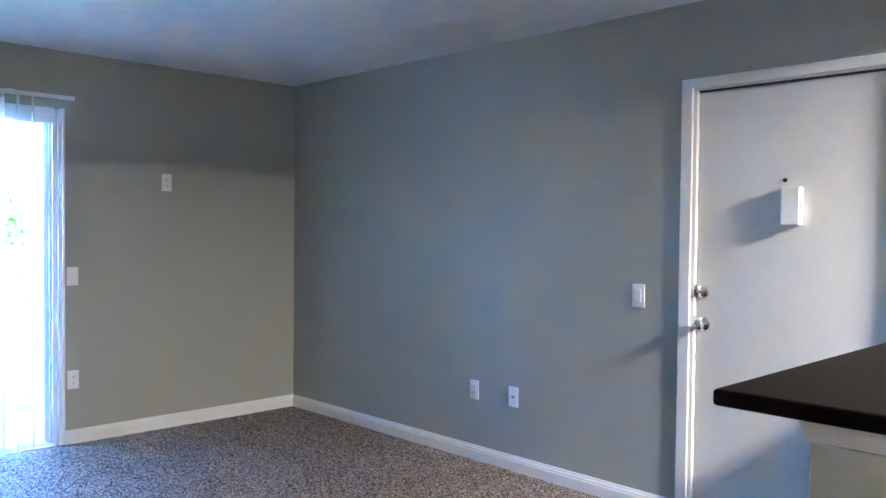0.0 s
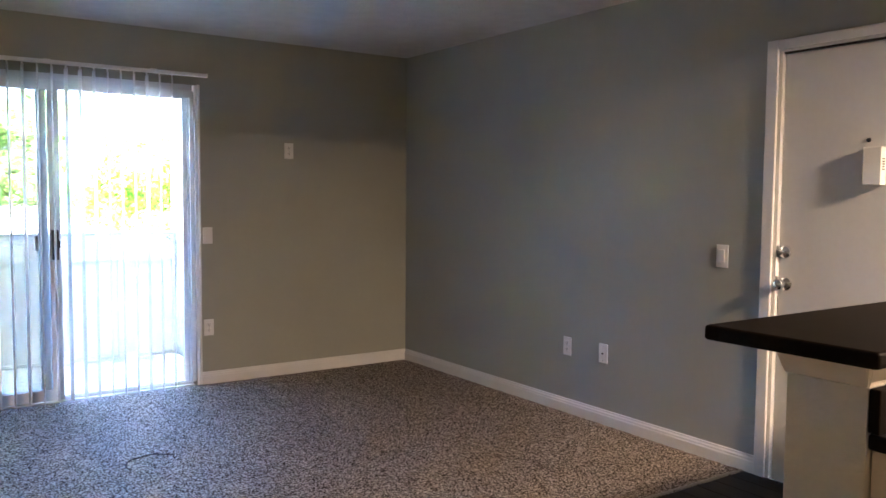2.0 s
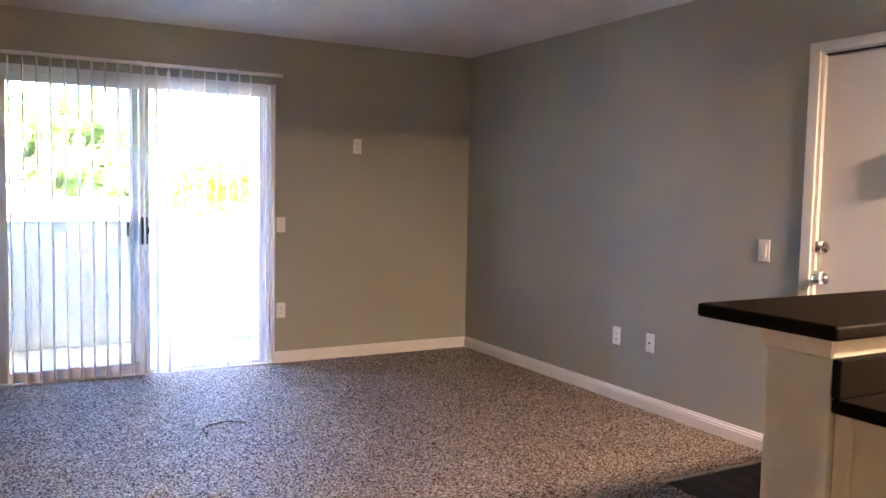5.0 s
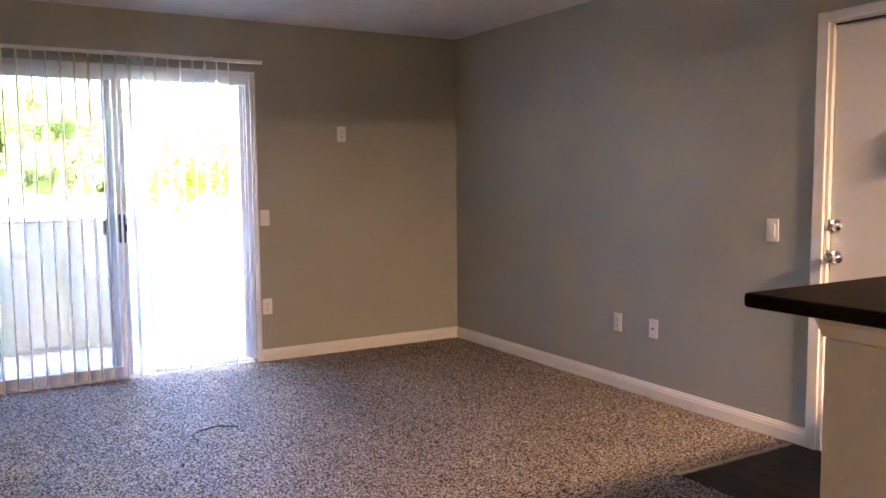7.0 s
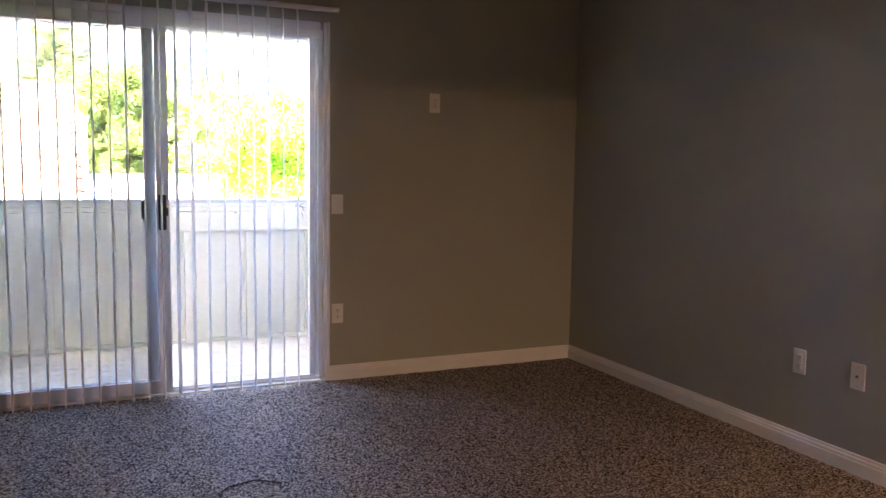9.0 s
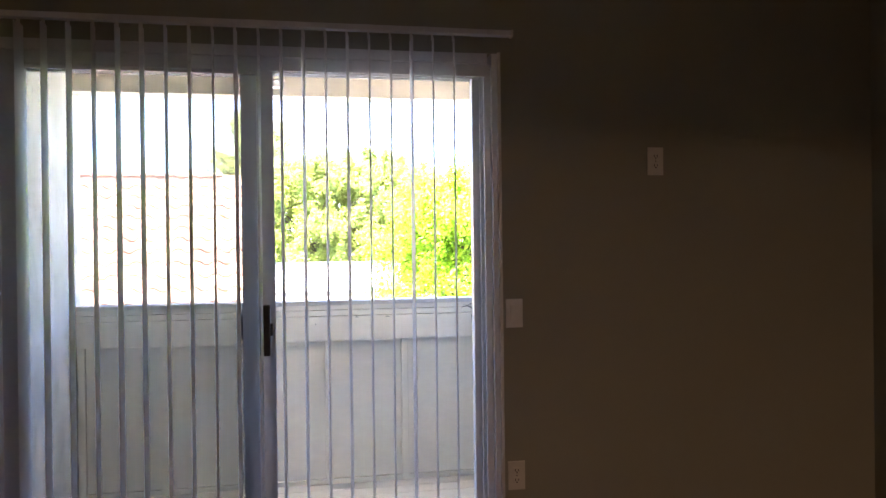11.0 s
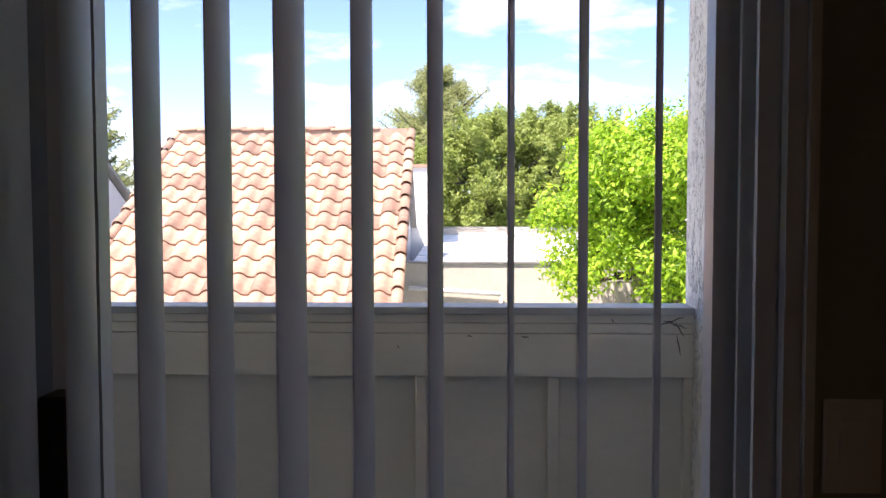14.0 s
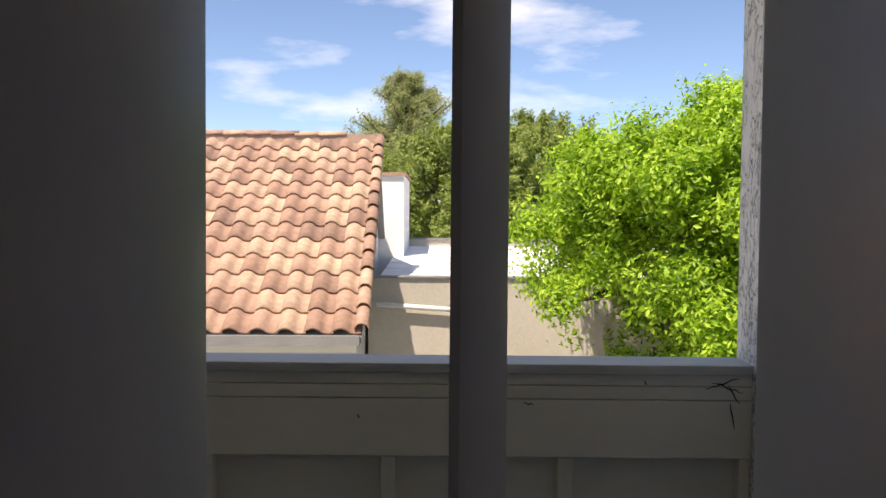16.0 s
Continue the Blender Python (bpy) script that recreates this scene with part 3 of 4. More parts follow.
for i in range(4):
    under("cabinet_door", box(-1.825 + i * 0.455, -1.38 + i * 0.455, -5.42, -5.401, 0.12, 0.84, 0.004), CABIN, cab)

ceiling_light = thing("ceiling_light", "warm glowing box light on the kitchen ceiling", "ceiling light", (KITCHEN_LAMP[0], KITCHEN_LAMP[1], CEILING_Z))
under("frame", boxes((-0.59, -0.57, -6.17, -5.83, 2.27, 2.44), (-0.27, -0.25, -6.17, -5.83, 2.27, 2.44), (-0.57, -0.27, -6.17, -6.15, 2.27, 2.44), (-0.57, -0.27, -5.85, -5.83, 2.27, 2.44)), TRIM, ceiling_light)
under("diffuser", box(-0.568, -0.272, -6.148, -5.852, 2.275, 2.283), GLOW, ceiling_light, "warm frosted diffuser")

# ---- sliding balcony door ----
sd = thing("sliding_door_1", "white aluminium sliding balcony door standing open", "sliding door", ((OPEN_L + OPEN_R) / 2, 0.06, 0), kind="structure")
FT = 2.045
under("frame_jamb", boxes((OPEN_R - 0.024, OPEN_R, 0.004, 0.13, -0.012, OPEN_TOP), (OPEN_R - 0.052, OPEN_R - 0.024, 0.024, 0.034, 0.02, FT), (OPEN_R - 0.062, OPEN_R - 0.024, 0.058, 0.066, 0.02, FT), (OPEN_R - 0.086, OPEN_R - 0.024, 0.088, 0.128, 0.02, FT)), ALU, sd, "ribbed white aluminium jamb")
under("frame_jamb", boxes((OPEN_L, OPEN_L + 0.042, 0.004, 0.13, -0.012, OPEN_TOP), (OPEN_L + 0.042, OPEN_L + 0.060, 0.116, 0.128, 0.02, FT)), ALU, sd, "ribbed white aluminium jamb")
under("frame_head", boxes((OPEN_L + 0.042, OPEN_R - 0.042, 0.004, 0.13, FT, OPEN_TOP), (OPEN_L + 0.042, OPEN_R - 0.042, 0.018, 0.026, FT - 0.05, FT), (OPEN_L + 0.042, OPEN_R - 0.042, 0.066, 0.074, FT - 0.05, FT), (OPEN_L + 0.042, OPEN_R - 0.042, 0.112, 0.122, FT - 0.05, FT)), ALU, sd, "white aluminium head track")
under("corner_bead", boxes((OPEN_R - 0.002, OPEN_R + 0.010, -0.006, 0.004, -0.01, OPEN_TOP + 0.004), (OPEN_L - 0.010, OPEN_L + 0.002, -0.006, 0.004, -0.01, OPEN_TOP + 0.004)), TRIM, sd, "white edge bead")
under("sill", boxes((OPEN_L + 0.042, OPEN_R - 0.042, 0.002, 0.14, -0.03, 0.004), (OPEN_L + 0.042, OPEN_R - 0.042, 0.042, 0.050, 0.004, 0.018), (OPEN_L + 0.042, OPEN_R - 0.042, 0.090, 0.098, 0.004, 0.018)), ALU, sd, "aluminium sill track")


def sash(x0, x1, y0, y1, stile, label):
    p = under("panel", boxes((x0, x0 + stile, y0, y1, 0.02, FT - 0.006), (x1 - stile, x1, y0, y1, 0.02, FT - 0.006), (x0 + stile, x1 - stile, y0, y1, 0.02, 0.075), (x0 + stile, x1 - stile, y0, y1, FT - 0.062, FT - 0.006)), ALU, sd, label)
    g = part("pane", shifted(box(x0 + stile, x1 - stile, (y0 + y1) / 2 - 0.003, (y0 + y1) / 2 + 0.003, 0.075, FT - 0.062), sd.location), PANE, p, "lightly tinted pane")
    g.visible_shadow = False
    return p


inner = sash(-3.51, -2.568, 0.030, 0.062, 0.064, "open sliding panel pushed behind the fixed one")
outer = sash(-3.553, -2.632, 0.076, 0.108, 0.060, "fixed glass panel")
part("handle", shifted(box(-2.626, -2.588, -0.022, 0.0295, 0.915, 1.105, 0.006, 3), sd.location), BLACK, inner, "black pull handle")
part("latch", shifted(box(-2.588, -2.578, -0.012, 0.0295, 0.99, 1.035, 0.003), sd.location), BLACK, inner, "black latch lever")
part("outer_handle", shifted(box(-2.708, -2.668, 0.1085, 0.145, 0.965, 1.065, 0.006, 2), sd.location), BLACK, outer, "dark handle plate")

# ---- vertical blinds ----
blinds = thing("vertical_blinds", "off-white vertical blinds turned open before the balcony door", "blinds", (-2.64, -0.08, 2.15))
under("headrail", box(-3.635, -1.66, -0.100, -0.064, 2.131, 2.154, 0.004), ALU, blinds, "slim white headrail")
under("end_cap", box(-1.66, -1.652, -0.102, -0.062, 2.129, 2.156, 0.003), PLASTIC, blinds)
for x in (-3.3, -2.64, -2.0):
    under("bracket", box(x - 0.02, x + 0.02, -0.066, -0.001, 2.1535, 2.163), PLASTIC, blinds)


def slat_mesh():
    """A vane 89 mm wide with a shallow crown, 2 mm thick."""
    bm = bmesh.new()
    n = 14
    rows = []
    for z in (0.016, 2.113):
        front = [bm.verts.new((0.0062 * (1 - (2 * i / n - 1) ** 2) + 0.0009, -0.0445 + 0.089 * i / n, z)) for i in range(n + 1)]
        back = [bm.verts.new((0.0062 * (1 - (2 * i / n - 1) ** 2) - 0.0009, -0.0445 + 0.089 * i / n, z)) for i in range(n + 1)]
        rows.append(front + back[::-1])
    a, b = rows
    m = len(a)
    for i in range(m):
        bm.faces.new((a[i], a[(i + 1) % m], b[(i + 1) % m], b[i]))
    bm.faces.new(a[::-1])
    bm.faces.new(b)
    bmesh.ops.recalc_face_normals(bm, faces=bm.faces)
    return mesh_of("slat", bm, SLATP, False)


SLAT, CLIP = slat_mesh(), mesh_of("clip", box(-0.004, 0.004, -0.008, 0.008, 2.108, 2.132), PLASTIC)
TURNS = {0: 12, 1: 11, 2: 2, 3: 7, 4: 7, 5: 9, 6: 0, 7: -4, 8: -5}
slat_rng = random.Random(5)
for k in range(22):
    s = new("slat", SLAT)
    s.parent = blinds
    s.location = Vector((-1.888 - 0.0812 * k, -0.08, 0)) - blinds.location
    s.rotation_euler = (0, 0, radians(-TURNS.get(k, slat_rng.uniform(-4, 4))))
    c = new("clip", CLIP)
    c.parent = s

# ---- balcony ----
DZ = -0.12
BAL_L, BAL_R, RAIL_Y = -3.715, -1.334, 1.815
structure("balcony_floor", box(BAL_L, BAL_R, 0.16, 1.95, DZ - 0.25, DZ - 0.03), DECK, "slab beneath the balcony boards", "floor")
structure("balcony_ceiling", box(BAL_L - 0.3, 1.2, 0.16, 2.05, 2.44, 2.9), BEAMP, "tan painted balcony ceiling", "ceiling")
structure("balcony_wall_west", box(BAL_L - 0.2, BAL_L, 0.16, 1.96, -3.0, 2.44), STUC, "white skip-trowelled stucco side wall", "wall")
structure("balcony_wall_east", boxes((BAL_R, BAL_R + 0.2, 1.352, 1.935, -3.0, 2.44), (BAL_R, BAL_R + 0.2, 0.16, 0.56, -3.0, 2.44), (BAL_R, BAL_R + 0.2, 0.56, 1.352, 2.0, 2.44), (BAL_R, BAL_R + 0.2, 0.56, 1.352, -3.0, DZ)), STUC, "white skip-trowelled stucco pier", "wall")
# white layer facing away from the room, added to bounce light onto the railing
structure("bounce_cladding", boxes((BAL_L, OPEN_L, 0.161, 0.172, DZ, 2.44), (OPEN_R, BAL_R, 0.161, 0.172, DZ, 2.44), (OPEN_L, OPEN_R, 0.161, 0.172, OPEN_TOP, 2.44)), STUC, "unseen white stucco layer on the balcony's back wall, added to bounce light", "wall")
structure("balcony_beam", box(BAL_L, BAL_R, 1.77, 1.93, 2.225, 2.44, 0.004), BEAMP, "tan painted beam along the balcony's front", "beam")

rail = thing("balcony_railing", "cream painted solid balcony railing with a flat cap", "railing", (-2.52, RAIL_Y, DZ), kind="structure")
under("cap", box(BAL_L, BAL_R, RAIL_Y - 0.006, 1.945, 0.972, 0.998, 0.004), CAPP, rail, "weathered grey-white cap board")
under("upper_board", box(BAL_L, BAL_R, RAIL_Y + 0.005, RAIL_Y + 0.04, 0.9425, 0.971, 0.002), RAILP, rail, "cracked cream board")
under("middle_board", box(BAL_L, BAL_R, RAIL_Y + 0.001, RAIL_Y + 0.04, 0.9065, 0.9405, 0.003), RAILP, rail, "cracked cream board")
under("lower_board", box(BAL_L, BAL_R, RAIL_Y, RAIL_Y + 0.04, 0.753, 0.9045, 0.003), RAILP, rail)
crack_rng = random.Random(2)


def crack(x, z, dx, dz, n):
    """A thin split in the paint, wandering along the board's face."""
    bm = bmesh.new()
    prev = None
    for i in range(n + 1):
        w = 0.0016 * math.sin(math.pi * (i + 0.3) / (n + 0.6)) + 0.0004
        px, pz = x + dx * i / n + crack_rng.uniform(-0.002, 0.002), z + dz * i / n + crack_rng.uniform(-0.003, 0.003)
        off = Vector((dz, 0, -dx)).normalized() * w
        pair = [bm.verts.new(Vector((px, RAIL_Y - 0.0012, pz)) + off), bm.verts.new(Vector((px, RAIL_Y - 0.0012, pz)) - off)]
        if prev:
            bm.faces.new((prev[0], prev[1], pair[1], pair[0]))
        prev = pair
    under("paint_crack", bm, SLOT, rail, "dark split in the paint")


crack(-1.46, 0.935, 0.09, 0.03, 9)
crack(-1.44, 0.955, 0.08, -0.03, 8)
crack(-1.395, 0.90, 0.015, -0.07, 7)
crack(-1.40, 0.945, 0.03, -0.045, 6)
crack(-1.62, 0.957, 0.01, -0.012, 3)
crack(-1.93, 0.895, 0.025, -0.002, 4)
crack(-2.12, 0.898, 0.02, -0.003, 4)
crack(-2.36, 0.86, 0.006, -0.008, 3)
under("panel", box(BAL_L, BAL_R, RAIL_Y + 0.045, 1.93, DZ - 0.2, 0.970), RAILP, rail, "cream plywood panel")
for x in (-1.815, -2.281, -2.759, -3.235, -3.69):
    under("batten", box(x - 0.02, x + 0.02, RAIL_Y + 0.008, RAIL_Y + 0.0445, DZ, 0.751, 0.003), RAILP, rail)
under("batten", box(BAL_R - 0.03, BAL_R - 0.001, RAIL_Y + 0.008, RAIL_Y + 0.0445, DZ, 0.751, 0.003), RAILP, rail)
under("base_trim", box(BAL_L, BAL_R, RAIL_Y + 0.02, RAIL_Y + 0.0445, DZ - 0.02, DZ + 0.03), RAILP, rail)

closet = thing("closet_door", "white balcony storage closet door with steel hinges", "door", (BAL_R, 0.98, DZ))
under("frame", boxes((BAL_R - 0.022, BAL_R + 0.15, 1.332, 1.350, DZ, 2.0), (BAL_R - 0.022, BAL_R + 0.15, 0.562, 0.60, DZ, 2.0), (BAL_R - 0.022, BAL_R + 0.15, 0.60, 1.332, 1.95, 1.998)), TRIM, closet, "white door frame")
under("leaf", box(BAL_R - 0.012, BAL_R + 0.028, 0.603, 1.328, DZ + 0.012, 1.945, 0.003), DOORP, closet)
for z in (1.782, 1.049, 0.25):
    h = under("hinge", boxes((BAL_R - 0.025, BAL_R - 0.0225, 1.333, 1.349, z - 0.045, z + 0.045), (BAL_R - 0.0145, BAL_R - 0.0125, 1.298, 1.330, z - 0.045, z + 0.045)), TRIM, closet, "painted hinge")
    part("pin", shifted(cylinder((BAL_R - 0.028, 1.332, z - 0.05), (BAL_R - 0.028, 1.332, z + 0.05), 0.007, 0.007, 12), closet.location), TRIM, h)

lantern = thing("porch_light", "small cream porch light on the balcony beam", "porch light", (-2.57, 1.76, 2.36))
under("housing", box(-2.622, -2.518, 1.672, 1.769, 2.30, 2.438, 0.006), BEAMP, lantern, "cream metal housing")
under("lens", box(-2.612, -2.528, 1.682, 1.760, 2.262, 2.300, 0.010, 3), PLASTIC, lantern, "frosted lens")

# ---- outside: ground and buildings ----
GZ = -3.1
structure("ground", box(-900, 900, -900, 900, GZ - 1, GZ), GROUND, "pale concrete yard reaching to the horizon", "ground")
# outer walls and roof out of view, added to keep sun off the balcony
structure("sun_blocking_wall", boxes((0.161, 6.0, -9, 0.16, GZ, 2.9), (-12, WEST - 0.151, -9, 0.16, GZ, 2.9), (WEST - 0.15, 0.16, 0.02, 0.158, GZ, -0.201)), STUC_FAR, "stucco outer walls out of view, added to block the sun", "wall")
structure("sun_blocking_roof", box(-12, 6.0, -9, 0.6, 2.9, 3.1), STUC_FAR, "roof slab out of view, added to block the sun", "roof")

PITCH = radians(31)
EXPO, TW = 0.37, 0.30


def tile_mesh():
    """One S tile: a barrel and a pan, with a thick front lip."""
    bm = bmesh.new()
    n = 13
    top, bot = [], []
    for v in (0.0, 0.44):
        rt, rb = [], []
        for i in range(n + 1):
            u = i / n
            z = 0.058 * math.sin(math.pi * u / 0.62) ** 0.8 - 0.020 if u < 0.62 else -0.020 - 0.010 * math.sin(math.pi * (u - 0.62) / 0.38)
            rt.append(bm.verts.new((u * (TW + 0.02), v, z + 0.012)))
            rb.append(bm.verts.new((u * (TW + 0.02), v, z - 0.014)))
        top.append(rt)
        bot.append(rb)
    for i in range(n):
        bm.faces.new((top[0][i], top[0][i + 1], top[1][i + 1], top[1][i]))
        bm.faces.new((bot[0][i + 1], bot[0][i], bot[1][i], bot[1][i + 1]))
        bm.faces.new((bot[0][i], bot[0][i + 1], top[0][i + 1], top[0][i]))
    bmesh.ops.recalc_face_normals(bm, faces=bm.faces)
    return mesh_of("tile", bm, TILE, True)


def rake_mesh(length=0.44, r=0.085):
    bm = bmesh.new()
    n = 8
    rows = []
    for v, rr in ((0.0, r), (length, r * 0.86)):
        rows.append([bm.verts.new((rr * math.cos(math.pi * i / n), v, rr * math.sin(math.pi * i / n))) for i in range(n + 1)] + [bm.verts.new((0.85 * rr * math.cos(math.pi * i / n), v, 0.85 * rr * math.sin(math.pi * i / n))) for i in range(n, -1, -1)])
    a, b = rows
    m = len(a)
    for i in range(m):
        bm.faces.new((a[i], a[(i + 1) % m], b[(i + 1) % m], b[i]))
    bm.faces.new(a)
    bm.faces.new(b[::-1])
    bmesh.ops.recalc_face_normals(bm, faces=bm.faces)
    return mesh_of("rake_tile", bm, TILE, True)


TILE_ME, RAKE_ME = tile_mesh(), rake_mesh()
tile_rng = random.Random(11)


def tiled_house(name, label, x0, x1, eave_y, eave_z, rows, wall_material, back, turn=0.0):
    """A gabled house: the near slope in single tiles, rakes and ridge, gable walls, gutter."""
    run, rise = rows * EXPO * math.cos(PITCH), rows * EXPO * math.sin(PITCH)
    ry, rz = eave_y + run, eave_z + rise
    h = thing(name, label, "house", ((x0 + x1) / 2, eave_y, GZ), "tiled houses")
    by = ry + back
    bz = rz - back * math.tan(PITCH)
    bm = bmesh.new()
    prof = [(eave_y + 0.35, GZ), (eave_y + 0.35, eave_z + 0.35 * math.tan(PITCH) - 0.16), (ry, rz - 0.16), (by, bz - 0.16), (by, GZ)]
    rings = [[bm.verts.new((x, y, z)) for y, z in prof] for x in (x0 + 0.12, x1 - 0.12)]
    for i in range(5):
        bm.faces.new((rings[0][i], rings[0][(i + 1) % 5], rings[1][(i + 1) % 5], rings[1][i]))
    bm.faces.new(rings[0])
    bm.faces.new(rings[1][::-1])
    bmesh.ops.recalc_face_normals(bm, faces=bm.faces)
    under("wall", bm, wall_material, h, "plain stucco gable wall")
    roof = under("roof", sweep([(0, -0.02), (0, -0.09), (run, rise - 0.09), (run + back, rise - 0.09 - back * math.tan(PITCH)), (run + back, rise - back * math.tan(PITCH) - 0.03), (run, rise - 0.03)], (x0, eave_y, eave_z), (x1, eave_y, eave_z)), CAPM, h, "roof deck beneath the clay tiles")
    cols = round((x1 - x0 - 0.06) / TW)
    pitch_x = (x1 - x0 - 0.06) / cols
    tilt = Matrix.Rotation(PITCH - 0.095, 4, "X")
    for r in range(rows):
        for c in range(cols):
            o = new("tile", TILE_ME)
            o.parent = roof
            d = r * EXPO
            m = Matrix.Translation((x0 + 0.03 + c * pitch_x, eave_y + d * math.cos(PITCH), eave_z + d * math.sin(PITCH) + 0.040)) @ tilt @ Matrix.Rotation(tile_rng.uniform(-0.012, 0.012), 4, "Z")
            o.matrix_basis = Matrix.Translation(-h.location) @ m
        for xe in (x0 + 0.02, x1 - 0.0):
            o = new("rake_tile", RAKE_ME)
            o.parent = roof
            d = r * EXPO
            o.matrix_basis = Matrix.Translation(-h.location) @ Matrix.Translation((xe, eave_y + d * math.cos(PITCH), eave_z + d * math.sin(PITCH) + 0.06)) @ tilt
    under("ridge_board", box(x0 + 0.05, x1 - 0.05, ry - 0.06, ry + 0.06, rz - 0.05, rz + 0.10), CLAYM, h, "mortar bed beneath the ridge tiles")
    for c in range(int((x1 - x0 - 0.30) / 0.37)):
        o = new("ridge_tile", RAKE_ME)
        o.parent = roof
        o.matrix_basis = Matrix.Translation(-h.location) @ Matrix.Translation((x0 + c * 0.37 + 0.0, ry, rz + 0.055 + tile_rng.uniform(-0.006, 0.006))) @ Matrix.Rotation(radians(-90), 4, "Z") @ Matrix.Rotation(0.04, 4, "X")
    under("gutter", boxes((x0 + 0.05, x1 - 0.02, eave_y - 0.06, eave_y + 0.05, eave_z - 0.11, eave_z - 0.005)), GUTTER, h, "pale metal gutter")
    under("fascia", boxes((x0 + 0.06, x1 - 0.06, eave_y + 0.051, eave_y + 0.09, eave_z - 0.2, eave_z - 0.02)), RAILP, h)
    h.rotation_euler = (0, 0, radians(turn))
    return h


tiled_house("tiled_house", "stucco house with a sunlit clay tile roof", -6.93, -3.02, 8.30, 0.12, 13, STUC_GREY, 3.5, 2.1)
tiled_house("tiled_house", "grey stucco house with a clay tile gable roof", -12.0, -8.75, 9.3, 0.55, 11, STUC_GREY, 3.0)

flat = thing("flat_roof_building", "low beige stucco building with a white flat roof", "building", (-0.5, 13, GZ))
under("wall", box(-3.19, 7.0, 10.96, 11.16, GZ, 0.55), STUC_FAR, flat, "beige stucco parapet wall")
stain_rng = random.Random(21)
for _ in range(16):
    x, w, ln = stain_rng.uniform(-1.1, 0.6), stain_rng.uniform(0.015, 0.05), stain_rng.uniform(0.06, 0.32)
    bm = bmesh.new()
    bm.faces.new([bm.verts.new((x + a * w, 10.9585, 0.548 - b * ln)) for a, b in ((-1, 0), (1, 0), (0.5, 0.6), (0.1, 1), (-0.4, 0.7))])
    under("stain", bm, STAIN, flat, "grey runoff stain")
under("side_wall", box(6.8, 7.0, 11.16, 17.6, GZ, 0.6), STUC_FAR, flat)
under("parapet_cap", box(-3.1, 7.02, 10.93, 11.19, 0.55, 0.575, 0.004), CAPM, flat, "grey metal parapet cap")
under("roof", sweep([(0.16, -0.15), (0.16, 0.0), (6.5, 0.30), (6.5, -0.15)], (-3.1, 11.0, 0.48), (6.8, 11.0, 0.48)), ROOFW, flat, "white rolled roofing")
for i in range(6):
    y = 11.9 + i * 0.95
    under("roof_seam", sweep([(0, 0), (0.04, 0.002), (0.04, 0.012), (0, 0.012)], (-3.09, y, 0.48 + (y - 11.16) * 0.0473), (6.8, y, 0.48 + (y - 11.16) * 0.0473)), ROOFW, flat)
under("back_parapet", box(-3.1, 7.0, 17.5, 17.7, GZ, 0.93), STUC_FAR, flat)
under("back_cap", box(-3.1, 7.0, 17.46, 17.74, 0.93, 0.96), CAPM, flat)
under("tower", box(-4.4, -2.91, 15.0, 17.4, GZ, 2.19), STUC_WHITE, flat, "white stucco stair tower")
under("tower_cap", box(-4.45, -2.87, 14.95, 17.45, 2.19, 2.25), TILE, flat, "tile coping")
for x, y in ((-1.76, 17.0), (-1.2, 16.6), (-1.02, 16.6)):
    v = under("roof_vent", cylinder((x, y, 0.5), (x, y, 0.90), 0.05, 0.05, 12), ROOFW, flat, "white roof vent")
    part("vent_hood", shifted(box(x - 0.12, x + 0.12, y - 0.1, y + 0.1, 0.90, 0.95, 0.01), flat.location), ROOFW, v)
sc = under("scupper", boxes((-0.08, 0.22, 10.90, 10.962, 0.43, 0.45), (-0.08, 0.22, 10.90, 10.962, 0.29, 0.31), (-0.08, -0.06, 10.90, 10.962, 0.31, 0.43), (0.20, 0.22, 10.90, 10.962, 0.31, 0.43)), STUC_FAR, flat, "scupper frame")
part("scupper_hole", shifted(box(-0.06, 0.20, 10.95, 10.958, 0.31, 0.43), flat.location), SLOT, sc, "dark scupper opening")
part("conductor_head", shifted(boxes((-0.06, 0.20, 10.86, 10.955, -0.02, 0.27), (0.03, 0.11, 10.88, 10.955, GZ, -0.02)), flat.location), STUC_FAR, sc)
under("pipe", cylinder((-3.08, 10.88, 0.19), (-1.72, 10.88, 0.10), 0.035, 0.035, 12), STUC_WHITE, flat, "pale painted pipe", True)
under("pipe", cylinder((-1.72, 10.88, 0.12), (-1.72, 10.88, -2.0), 0.03, 0.03, 12), STUC_FAR, flat, "painted downpipe", True)


# ---- trees ----
def leaf_cloud(points, normals, size, rng, aspect=0.45):
    """Many small bent leaves round the given points, as one mesh."""
    n = len(points)
    a = rng.normal(size=(n, 3)) * 0.8 + normals * 0.9 + np.array([-0.3, -0.35, 0.6])
    a /= np.linalg.norm(a, axis=1)[:, None]
    b = np.cross(a, rng.normal(size=(n, 3)))
    b /= np.linalg.norm(b, axis=1)[:, None]
    c = np.cross(a, b)
    s = size * rng.uniform(0.6, 1.35, (n, 1))
    v = np.stack([points - b * s, points + c * s * aspect + a * s * 0.12, points + b * s, points - c * s * aspect + a * s * 0.12], 1).reshape(-1, 3)
    me = bpy.data.meshes.new("crown")
    i = np.arange(n) * 4
    me.from_pydata(v.tolist(), [], np.stack([i, i + 1, i + 2, i + 3], 1).tolist())
    return me


